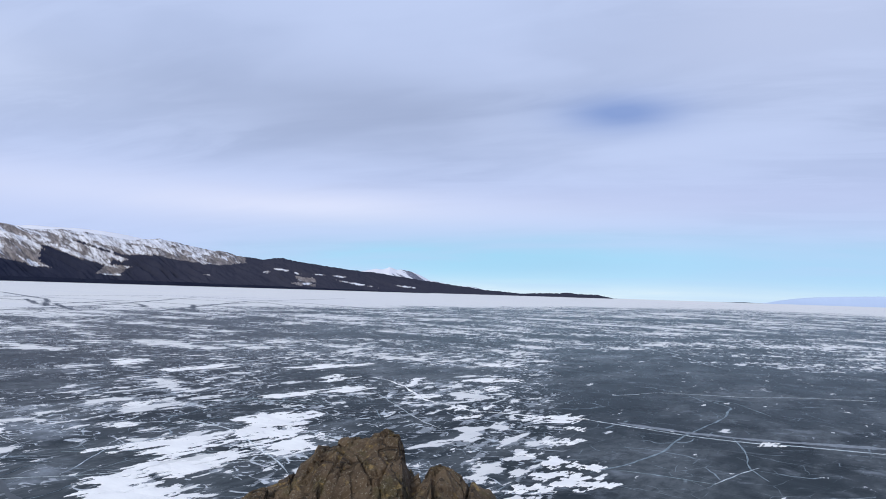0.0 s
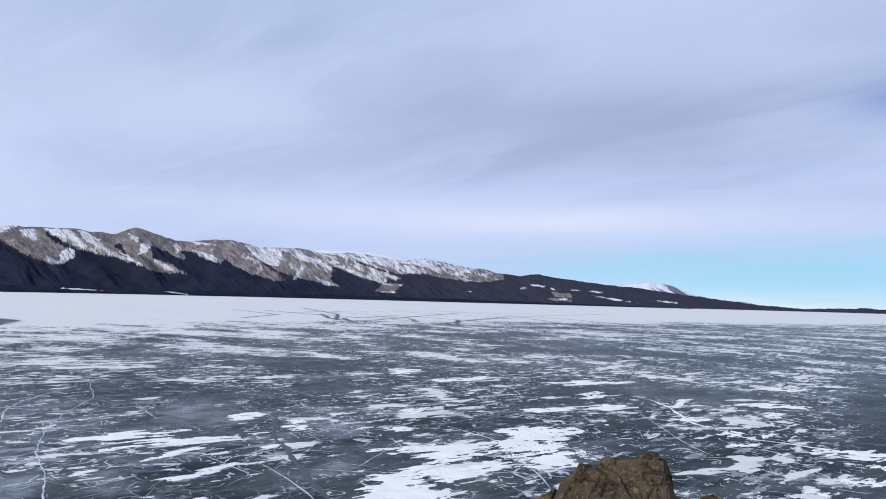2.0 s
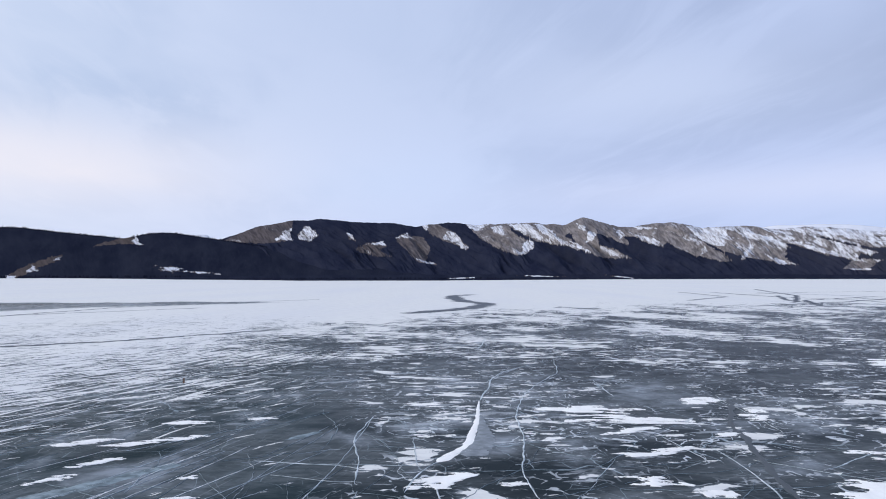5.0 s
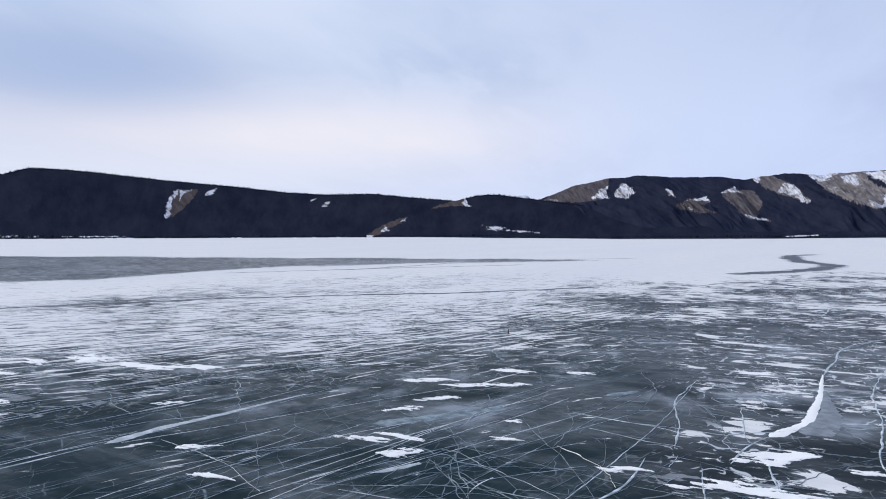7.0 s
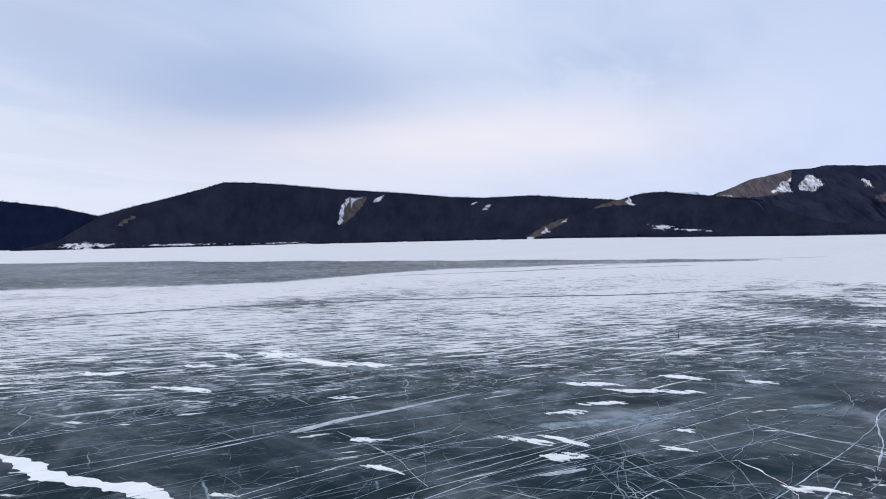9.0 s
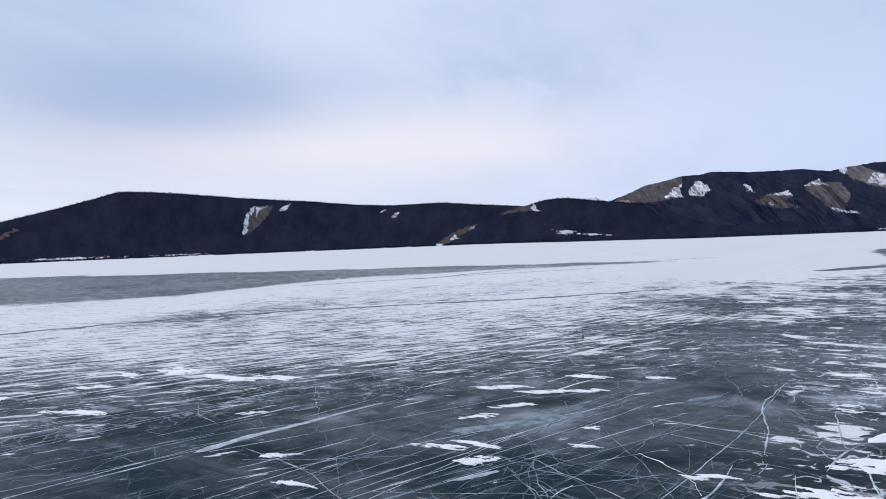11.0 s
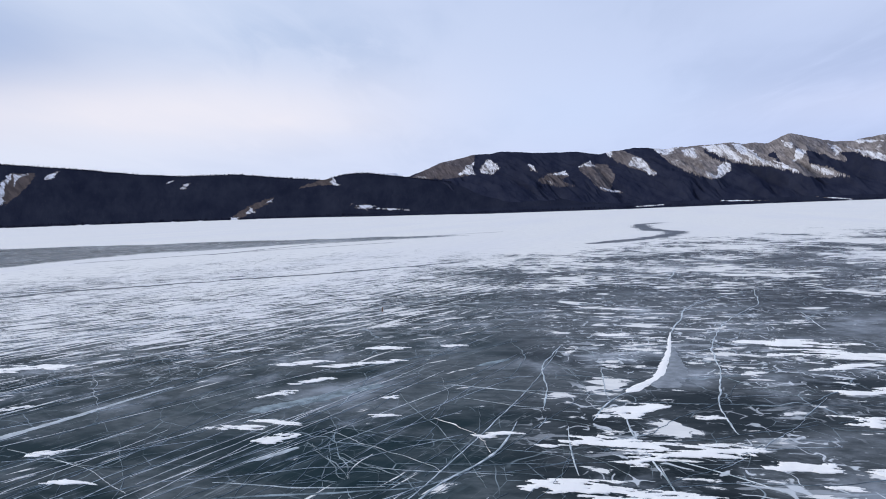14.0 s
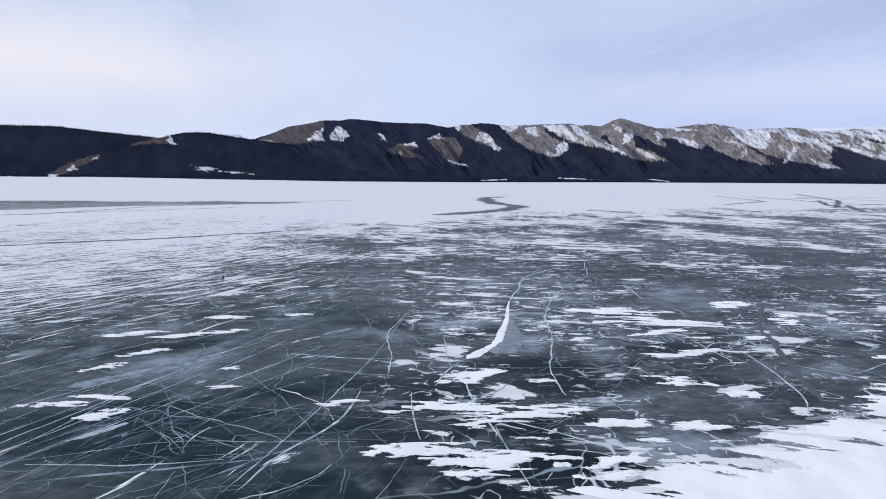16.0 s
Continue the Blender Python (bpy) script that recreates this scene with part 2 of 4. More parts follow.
    dash = k.math("MULTIPLY", k.math("MULTIPLY", k.math("MULTIPLY", dash, comb), k.mixf(k.step(cover, -0.05, 0.20), 0.40, 1.0)), k.mixf(crumb, 0.12, 0.50))
    base = k.mix(dash, base, (0.55, 0.61, 0.64))
    frost = k.math("MULTIPLY", k.step(cover, 0.26, 0.62), k.mixf(k.step(wisp, 0.3, 0.7), 0.25, 0.75))
    base = k.mix(k.math("MULTIPLY", frost, k.mixf(comb, 0.10, 0.26)), base, (0.37, 0.40, 0.435))
    tint = k.mix(k.noise(pos, 0.35, 4), (0.74, 0.74, 0.72), SNOW)
    tint = k.mix(k.math("MULTIPLY", k.step(small, 0.36, 0.60), 0.45), (0.63, 0.635, 0.63), tint)
    crust = k.noise(k.place(pos, (0.9, 0.10, 1), -55, (6, 6, 0)), 0.05, 7, 0.68)
    tint = k.mix(k.math("MULTIPLY", k.step(crust, 0.42, 0.66), 0.55), tint, (0.62, 0.63, 0.66))
    colour = k.mix(snow, base, tint)
    rough = k.mixf(snow, k.mixf(k.noise(pos, 0.5, 3), 0.16, 0.34), 0.9)
    scallop = k.noise(k.place(pos, (0.6, 1, 1), WIND), 3.0, 4, 0.6)
    relief = k.math("ADD", k.math("MULTIPLY", snow, 0.9), k.math("MULTIPLY", scallop, 0.35))
    finish(k, bsdf, colour, rough, relief, 0.03, 0.55, k.mixf(snow, 0.005, 0.08))
    return m


def snow_material(name="packed_snow"):
    m, k, bsdf = material(name)
    pos = k.add("ShaderNodeNewGeometry").outputs["Position"]
    n = k.noise(k.place(pos, (0.4, 1, 1), WIND), 1.2, 6, 0.6)
    fine = k.noise(k.place(pos, (0.3, 1, 1), WIND - 60), 7.0, 5, 0.65)
    colour = k.mix(k.step(n, 0.35, 0.65), (0.78, 0.78, 0.775), (0.87, 0.87, 0.85))
    finish(k, bsdf, colour, 0.85, k.math("ADD", n, k.math("MULTIPLY", fine, 0.4)), 0.02, 0.4, 0.1)
    return m


def crack_material(name="healed_crack", low=(0.20, 0.26, 0.29), high=(0.66, 0.71, 0.75)):
    m, k, bsdf = material(name)
    pos = k.add("ShaderNodeNewGeometry").outputs["Position"]
    n = k.noise(pos, 2.3, 5, 0.65)
    finish(k, bsdf, k.mix(k.step(n, 0.3, 0.7), low, high), 0.6, n, 0.02, 0.5, 0.3)
    return m


def dark_ice_material(name="bare_dark_ice", low=(0.02, 0.026, 0.032), high=(0.10, 0.115, 0.14)):
    m, k, bsdf = material(name)
    pos = k.add("ShaderNodeNewGeometry").outputs["Position"]
    n = k.noise(k.place(pos, (0.2, 1, 1), WIND - 90), 0.35, 5, 0.6)
    finish(k, bsdf, k.mix(n, low, high), 0.42, n, 0.02, 0.3, 0.05)
    return m


def mountain_material(name, rock_a, rock_b, tree_a, tree_b, east_haze=None):
    """Rock, forest and snow over a slope. The slope carries its own coordinates, along the shore and up the hill, in metres."""
    m, k, bsdf = material(name)
    flat = k.add("ShaderNodeCombineXYZ")
    k.put(flat.inputs[0], value_of(k, "along"))
    k.put(flat.inputs[1], value_of(k, "uphill"))
    pos = flat.outputs[0]
    forest, snow = value_of(k, "forest"), value_of(k, "snow")
    n1, n2 = k.noise(pos, 0.012, 6, 0.6), k.noise(pos, 0.055, 6, 0.65)
    rib = k.noise(k.place(k.warp(pos, 0.02, 14), (1.0, 0.28, 1), 38), 0.07, 6, 0.68)
    rock = k.mix(k.step(rib, 0.34, 0.64), rock_a, rock_b)
    rock = k.mix(k.math("MULTIPLY", k.step(n1, 0.42, 0.62), 0.5), rock, rock_a)
    if east_haze:
        # on the same range the open rock is darker towards the west
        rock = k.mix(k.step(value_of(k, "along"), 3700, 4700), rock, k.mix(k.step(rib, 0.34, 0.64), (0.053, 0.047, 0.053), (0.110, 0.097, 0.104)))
    scree = k.noise(k.place(k.warp(pos, 0.02, 12), (1.0, 0.35, 1), 38, (70, 30, 0)), 0.13, 6, 0.72)
    if rock_a[0] < 0.3:
        rock = k.mix(k.math("MULTIPLY", k.step(scree, 0.46, 0.62), 0.5), rock, (0.055, 0.051, 0.056))
    jag = k.math("MULTIPLY", k.math("SUBTRACT", n2, 0.5), 1.5)
    vein = k.math("MULTIPLY", k.math("SUBTRACT", k.noise(k.place(k.warp(pos, 0.02, 20), (1.0, 0.22, 1), 46), 0.05, 7, 0.7), 0.5), 2.0)
    white = k.step(k.math("ADD", snow, k.math("ADD", k.math("MULTIPLY", k.math("SUBTRACT", scree, 0.5), -0.8), k.math("MULTIPLY", vein, 0.5))), 0.36, 0.72)
    white = k.math("MULTIPLY", white, k.step(snow, 0.02, 0.15))
    colour = k.mix(white, rock, (0.66, 0.68, 0.74))
    trees = k.mix(k.step(n1, 0.3, 0.7), tree_a, tree_b)
    if east_haze:
        # paler haze of distance, painted into the forest's colour towards the east
        trees = k.mix(k.math("MULTIPLY", k.step(value_of(k, "along"), 2600, 1100), k.mixf(n2, 0.45, 0.95)), trees, east_haze)
    speck = k.step(k.noise(k.place(pos, (1, 0.5, 1)), 0.13, 4), 0.60, 0.72)
    trees = k.mix(k.math("MULTIPLY", speck, 0.25), trees, (0.055, 0.050, 0.060))
    wood = k.step(k.math("ADD", forest, k.math("MULTIPLY", jag, 0.28)), 0.36, 0.64)
    colour = k.mix(wood, colour, trees)
    finish(k, bsdf, colour, 1.0, k.math("ADD", k.math("MULTIPLY", n2, 0.5), rib), 6.0, 0.5, 0.0)
    return m


def stone_material():
    m, k, bsdf = material("lichened_rock")
    pos = k.add("ShaderNodeNewGeometry").outputs["Position"]
    n1, n2, n3 = k.noise(k.warp(pos, 2, 0.5), 2.2, 6, 0.62), k.noise(pos, 11, 7, 0.68), k.noise(pos, 46, 5, 0.7)
    colour = k.mix(k.step(n1, 0.32, 0.68), (0.082, 0.057, 0.037), (0.185, 0.131, 0.082))
    moss = k.math("MULTIPLY", k.step(k.noise(pos, 3.4, 6, 0.65), 0.50, 0.64), 0.50)
    colour = k.mix(moss, colour, (0.085, 0.082, 0.034))
    ochre = k.math("MULTIPLY", k.step(k.noise(k.place(pos, (1, 1, 1), 0, (5, 8, 2)), 7, 7, 0.7), 0.56, 0.66), 0.85)
    colour = k.mix(ochre, colour, (0.36, 0.25, 0.10))
    colour = k.mix(k.math("MULTIPLY", k.step(n3, 0.55, 0.66), 0.75), colour, (0.38, 0.34, 0.26))
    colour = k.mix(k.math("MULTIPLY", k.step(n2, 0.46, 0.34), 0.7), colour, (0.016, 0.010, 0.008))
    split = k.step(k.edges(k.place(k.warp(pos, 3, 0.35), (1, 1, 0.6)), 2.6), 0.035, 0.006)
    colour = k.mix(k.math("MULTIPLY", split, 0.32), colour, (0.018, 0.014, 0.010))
    relief = k.math("SUBTRACT", k.math("ADD", k.math("MULTIPLY", n2, 0.9), k.math("MULTIPLY", n3, 0.35)), k.math("MULTIPLY", split, 0.8))
    finish(k, bsdf, colour, 0.88, relief, 0.10, 1.0, 0.2)
    return m


FAINT = crack_material("faint_crack", (0.06, 0.09, 0.105), (0.26, 0.33, 0.37))
def wood_material():
    m, k, bsdf = material("weathered_wood")
    pos = k.add("ShaderNodeNewGeometry").outputs["Position"]
    n = k.noise(k.place(pos, (1, 1, 0.1)), 60, 4, 0.6)
    finish(k, bsdf, k.mix(n, (0.07, 0.03, 0.018), (0.20, 0.10, 0.055)), 0.8, n, 0.01, 0.5, 0.3)
    return m


SMEAR = crack_material("frosted_ice", (0.26, 0.30, 0.33), (0.52, 0.57, 0.61))
MILKY = crack_material("milky_ice", (0.13, 0.15, 0.17), (0.25, 0.28, 0.31))
DIM = dark_ice_material("dim_bare_ice", (0.045, 0.053, 0.060), (0.095, 0.108, 0.118))
WOOD = wood_material()
LAKE, PACKED, HEALED, BARE, STONE = lake_material(), snow_material(), crack_material(), dark_ice_material(), stone_material()
# the dark tree colours carry a bluish cast for the haze of distance
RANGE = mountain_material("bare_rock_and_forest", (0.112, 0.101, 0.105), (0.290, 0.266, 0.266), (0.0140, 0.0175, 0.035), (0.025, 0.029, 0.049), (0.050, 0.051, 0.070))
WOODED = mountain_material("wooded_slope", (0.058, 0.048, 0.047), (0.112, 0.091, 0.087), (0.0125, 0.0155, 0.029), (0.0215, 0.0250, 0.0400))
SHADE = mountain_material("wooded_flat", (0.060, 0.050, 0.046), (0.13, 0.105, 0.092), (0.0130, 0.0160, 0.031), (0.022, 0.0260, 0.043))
SHADY = mountain_material("haze_blue_wooded_slope", (0.060, 0.050, 0.046), (0.13, 0.105, 0.092), (0.0065, 0.0105, 0.028), (0.010, 0.015, 0.036))
# blue-grey haze of distance is put into this land's base colours
DISTANT = mountain_material("hazed_distant_land", (0.14, 0.15, 0.20), (0.24, 0.25, 0.31), (0.030, 0.035, 0.06), (0.045, 0.05, 0.08))

# ---- the lake ----
# how far off the closed snow begins, by heading
EDGE_HEADING = (-180, -60, -33, -23, -10, 4, 22, 33, 45, 60, 70, 79, 92, 105, 117, 132, 180)
EDGE_RANGE = (300, 420, 440, 480, 336, 243, 180, 150, 132, 100, 78, 60, 42, 36, 35, 45, 60)


# clouded spots in the ice: x, y, radius
CLOUDED = ((-18.9, 14.0, 0.8), (-18.9, 14.0, 0.8), (-19.9, 15.0, 0.7), (-19.9, 15.0, 0.7), (-23.5, 13.4, 1.0), (-17.3, 15.6, 1.0), (-11.2, 5.8, 0.5), (-22.6, 3.2, 1.3), (-21.5, 2.3, 1.2), (-24.3, 28.0, 1.6), (-16.4, 28.0, 1.6), (-11.2, 10.4, 0.9), (-10.2, 11.8, 0.9), (-12.5, 13.6, 1.0))


def hump(v, centre, size):
    return np.exp(-((v - centre) / size) ** 2)


def cover_at(x, y):
    """How much snow lies at a place, how milky the ice is, and how far the wind has combed it."""
    r, az = np.hypot(x, y), np.degrees(np.arctan2(-x, y))
    far = np.log(np.maximum(r, 1))
    s, c = math.sin(radians(55)), math.cos(radians(55))
    u, v = (-x * s + y * c), (x * c + y * s)
    rag = fbm(u / 60, v / 14, 3, 4)
    edge = np.interp(az, EDGE_HEADING, EDGE_RANGE) * (0.75 + 0.5 * rag)
    clump = fbm(x / 8, y / 8, 5, 4, 0.6) - 0.5
    near = 0.105 + 0.66 * clump
    near = near + 0.12 * hump(az, 0, 11) * hump(far, math.log(46), 0.6)
    near = near + 0.19 * hump(az, -6.5, 4.5) * hump(far, math.log(24.5), 0.30) + 0.10 * hump(az, -4, 7) * hump(far, math.log(33), 0.25)
    near = near + 0.12 * hump(az, 16, 9) * hump(far, math.log(27), 0.42)
    near = near - (0.20 + 0.66 * np.maximum(clump, 0)) * ease(az, -8, -12) * ease(r, 85, 48)
    near = near + (0.17 + 0.5 * (rag - 0.5)) * ease(r, 45, 150) + 0.14 * ease(az, 40, 60) * ease(r, 27, 55)
    near = near + 0.07 * hump(az, 44, 16) * ease(r, 20, 27) + 0.08 * hump(az, 38, 20) * ease(r, 45, 75)
    streak = 0.55 * fbm(u / 7, v / 4, 61, 4, 0.65) + 0.45 * fbm(x / 22, y / 10, 62, 4, 0.65) - 0.5
    near = near + 1.9 * streak * ease(r, 34, 75)
    near = near - 0.07 * ease(az, 48, 66) * ease(r, 36, 24)
    # the west: bare black ice near by, more and more streaks farther off
    span = r * 37 / np.interp(az, (60, 79, 98, 117, 132, 180), (47, 41, 37, 39, 47, 55))
    combed = np.interp(span, (0, 19, 24, 28, 32, 38, 46, 62, 95), (-0.12, -0.06, 0.10, 0.20, 0.28, 0.38, 0.46, 0.52, 0.66)) + 0.34 * clump + (0.30 * (rag - 0.5) + 0.5 * streak) * ease(r, 30, 60) + 0.09 * hump(az, 70, 10) * hump(far, math.log(34), 0.28)
    west = ease(az, 58, 84)
    near = near + (combed - near) * west
    closed = ease(r, edge * 0.85, edge * 1.40) * (1 - west) + ease(r, 90, 150) * west
    top = 1.10 - 0.38 * ease(az, 0, -20) * ease(r, 2500, 900)
    value = near + (top - near) * closed
    # the belt of bare grey ice off the far shore
    inner = np.interp(az, (66, 71, 97, 112, 132), (166, 160, 140, 107, 120)) * (0.97 + 0.12 * (rag - 0.5))
    outer = np.interp(az, (66, 71, 97, 112, 132), (167, 165, 190, 233, 340)) * (0.97 + 0.12 * (rag - 0.5))
    belt = ease(r, inner * 0.94, inner * 1.05) * ease(r, outer * 1.04, outer * 0.97) * ease(az, 66, 75)
    value = value * (1 - belt) + 0.05 * belt
    # loose flakes along the drift under the shore rocks
    value = np.maximum(value, 0.46 * ease(drift_at(x, y), -0.22, 0.10))
    milk = fbm(x / 17, y / 17, 21, 3) + 0.38 * hump(az, 44, 18) * hump(far, math.log(38), 0.42) + 0.30 * hump(az, 37, 7) * hump(far, math.log(16.5), 0.16) - 0.07 * hump(az, 54, 12) * ease(r, 24, 17)
    milk = milk + 0.55 * belt + 0.16 * hump(az, 76, 14) * hump(far, math.log(25), 0.30)
    for a, b, size in CLOUDED:
        milk = milk + 0.55 * np.exp(-((x - a) ** 2 + (y - b) ** 2) / size ** 2)
    return value, milk, np.clip(ease(az, 56, 76) + 0.20 * ease(az, -4, -14), 0, 1)


def drift_at(x, y):
    """Above zero on the snow drift along the shore."""
    body = 1 - (np.abs((x + 4.6) / 5.0) ** 3 + np.abs((y - 13.5) / 9.4) ** 3) ** (1 / 3)
    return np.minimum(body, 0.35 * (18.4 - y - 1.5 * (x + 7.0)))


def lake():
    az = np.concatenate([np.arange(-180, -40, 4.0), np.arange(-40, 140, 0.3), np.arange(140, 180.1, 4.0)])
    r = np.concatenate([[0.01], np.geomspace(4, 4985, 330)])
    a, q = np.meshgrid(np.radians(az), r)
    x, y = -q * np.sin(a), q * np.cos(a)
    value, milk, comb = cover_at(x, y)
    ob = sheet("lake_ice", np.stack([x, y, np.zeros_like(x)], -1), LAKE, (("cover", value), ("milk", milk), ("comb", comb)))
    return tagged(ob, "frozen lake of dark clear ice streaked with wind-blown snow", "frozen lake", kind="structure")


ICE = lake()


# ---- mountains ----
def rise(name, label, crest, near, far, mat, step=0.08, rows=64, power=1.5, spur=0.0, period=5.0, lean=5.0, rough=0.08, tree_line=0.5, side=0.0,
         snow_level=9.0, snows=(), fields=(), drifts=(), spurs=False, worn=2.2, seed=1, ragged=0.04, category="mountain"):
    """A mountain side that climbs from the shore to its crest. crest: headings and heights in degrees over the lake's level."""
    head, height = np.array(crest).T
    order = np.argsort(head)
    az = np.arange(head.min(), head.max() + step, step)
    top = np.interp(az, head[order], height[order])
    soft = np.exp(-np.linspace(-2, 2, 9) ** 2)
    top = np.convolve(np.pad(top, 4, "edge"), soft / soft.sum(), "valid")
    ends = ease(az, az[0], az[0] + 1.0) * ease(az, az[-1], az[-1] - 1.0)
    top = top + ragged * ends * (fbm(az / 0.9, az * 0, seed + 4, 5, 0.6) - 0.5) * 2.5
    crest_range = far * (1 + 0.05 * (fbm(az / 6, az * 0, seed + 2, 2) - 0.5))
    shore = np.interp(az, *near) if isinstance(near, tuple) else near
    near_range = shore * (1 + 0.06 * (fbm(az / 7, az * 0, seed + 9, 3) - 0.5))
    peak = np.maximum(EYE + crest_range * np.tan(np.radians(top)), 0.2)
    v = np.concatenate([np.linspace(0, 1, rows), (1.12, 1.3, 1.6)])
    V, A = np.meshgrid(v, az, indexing="ij")
    climb = np.minimum(V, 1)
    phase = (A + lean * (1 - climb)) / period
    wave = fbm(phase + 0.25 * fbm(A / 2.5, climb * 3, seed + 30, 3), climb * 0.7, seed, 2, 0.35)
    ridge = 1 - np.abs(2 * np.clip((wave - 0.2) / 0.6, 0, 1) - 1)
    slope = np.gradient(ridge, axis=1) / step * period
    gully = fbm((A + 0.6 * lean * (1 - climb)) / (period * 0.16), climb * 2.2, seed + 50, 4, 0.55)
    body = 4 * climb * (1 - climb)
    if spurs:
        # flanks that lean down the slope
        tilt = A + 0.5 * (fbm(A / 1.3, climb * 5, seed + 33, 4) - 0.5) * 2 + (6.0 + 4.0 * fbm(A / 6, A * 0, seed + 34, 2)) * (1 - climb)
        wave = fbm(tilt / 1.9, climb * 1.1, seed + 35, 3, 0.5)
        ridge = 0.15 + 0.85 * (1 - np.abs(2 * np.clip((wave - 0.22) / 0.56, 0, 1) - 1))
        gully = 1 - 2 * np.abs(fbm(tilt / 0.55, climb * 3.0, seed + 52, 4, 0.55) - 0.5)
    shape = climb ** power + body * (spur * (ridge - 0.5) + rough * (gully - 0.5))
    Z = peak[None] * np.clip(shape, 0.004, 1.0)
    Z = np.where(V > 1, peak[None] * np.maximum(1 - (V - 1) * 1.7, -0.02), Z)
    Z[0] = -0.5
    R = near_range[None] + (crest_range - near_range)[None] * V
    X, Y = -R * np.sin(np.radians(A)), R * np.cos(np.radians(A))
    E = np.degrees(np.arctan2(Z - EYE, R))
    rel = np.clip((E + 0.2) / np.maximum(top[None] + 0.2, 0.05), 0, 1)
    grit = fbm(A / 0.5, E / 0.22, seed + 70, 4, 0.6)
    line = np.interp(A, *tree_line) if isinstance(tree_line, tuple) else tree_line
    forest = ease(line + side * np.clip(slope, -1, 1) + 0.35 * (grit - 0.5) - rel, -0.05, 0.05)
    streak = fbm((A + 0.8 * lean * (1 - climb)) / 0.55, climb * 2.0, seed + 90, 5, 0.6)
    white = ease(0.8 * rel + 1.5 * (streak - 0.5) + 0.22 * np.clip(slope, -1, 1) + 0.6 * (fbm(phase * 1.3, climb * 1.5, seed + 95, 3) - 0.5), snow_level - 0.32, snow_level + 0.32)
    white = np.maximum(white, ease(0.010 - rel + 0.07 * (grit - 0.5), 0.0, 0.01) * (np.min(near) < 2600) * (top.max() > 0.5))
    forest = forest * (1 - ease(0.010 - rel + 0.07 * (grit - 0.5), 0.0, 0.01) * (np.min(near) < 2600) * (top.max() > 0.5))

    if spurs:
        fold = fbm(tilt / 0.75, climb * 4.5, seed + 37, 5, 0.62) - 0.5
        face = np.clip(np.gradient(wave, axis=1) / step * 1.6, -1, 1)
        rim = 0.02 + 0.75 * (rel - 0.62) + (1.7 - 0.6 * ease(A, 46, 40)) * fold + 0.50 * face * ease(A, 48, 40) + 0.34 * ease(A, 46, 34) - 0.35 * (gully - 0.75)
        white = np.clip(rim, 0, 0.62) * (0.55 + 0.45 * ease(A, 47, 42)) * ease(A, 66, 60) * ease(A, 15, 20)

    def patch(a0, e0, sa, se, tilt=0.0, fine=False):
        c, s = math.cos(radians(tilt)), math.sin(radians(tilt))
        da, de = -(A - a0), E - e0
        p, q = (da * c + de * s) / sa, (-da * s + de * c) / se
        return ease(1 - np.hypot(p, q) + (worn * (grit - 0.5) if not fine else 2.6 * (shred - 0.5)), -0.45, 0.55)

    shred = fbm((A + 1.7 * E) / 0.35, E / 0.22 - A / 1.4, seed + 71, 5, 0.66)

    wob_a, wob_e = A + 0.55 * (fbm(A / 0.45, E / 0.22, seed + 81, 5, 0.66) - 0.5), E + 0.30 * (fbm(A / 0.40, E / 0.2, seed + 82, 5, 0.66) - 0.5)

    def field(corners):
        """Where the slope lies inside an outline of headings and heights."""
        a, e = np.array(corners).T
        near_by = (wob_a > a.min()) & (wob_a < a.max()) & (wob_e > e.min()) & (wob_e < e.max())
        p, q = wob_a[near_by], wob_e[near_by]
        within = np.zeros(p.shape, bool)
        for k in range(len(a)):
            a1, e1, a0, e0 = a[k], e[k], a[k - 1], e[k - 1]
            within ^= ((e1 > q) != (e0 > q)) & (p < (a0 - a1) * (q - e1) / (e0 - e1 + 1e-9) + a1)
        mask = np.zeros(A.shape)
        mask[near_by] = within
        return mask

    if spurs:
        forest = forest * (1 - ease(rel, 0.78, 0.86) * ease(A, 17, 19) * ease(A, 52, 50))
    for corners in fields:
        forest = forest * (1 - field(corners))
    if fields:
        # snow lies in the gullies of the open rock, the more the higher and the farther east
        dust = 0.05 + 0.20 * ease(A, 50, 36) * ease(rel, 0.35, 0.75) + 1.5 * (fbm(tilt / 0.75, climb * 3.5, seed + 38, 5, 0.62) - 0.5) if spurs else 0
        white = np.clip(np.maximum(white * (0.45 + 0.5 * ease(A, 46, 30)), dust), 0, 0.62) * (forest < 0.5) if spurs else white
    for corners in drifts:
        b = field(corners)
        white, forest = np.maximum(white, (0.58 if spurs else 0.60) * b), forest * (1 - b)
    for spec in snows:
        b = patch(*spec, fine=True)
        white, forest = np.maximum(white, 0.66 * b), forest * (1 - b)
    ob = sheet(name, np.stack([X, Y, Z], -1), mat, (("forest", forest), ("snow", white), ("along", A * far * math.pi / 180), ("uphill", E * far * math.pi / 180)))
    tagged(ob, label, category, kind="structure")
    return X, Y, Z, forest, R


FIR = material("dark_conifers")
finish(FIR[1], FIR[2], FIR[1].mix(FIR[1].noise(FIR[1].add("ShaderNodeNewGeometry").outputs["Position"], 0.02, 4), (0.0075, 0.009, 0.018), (0.0135, 0.0155, 0.028)), 1.0, spec=0.0)
FIR = FIR[0]


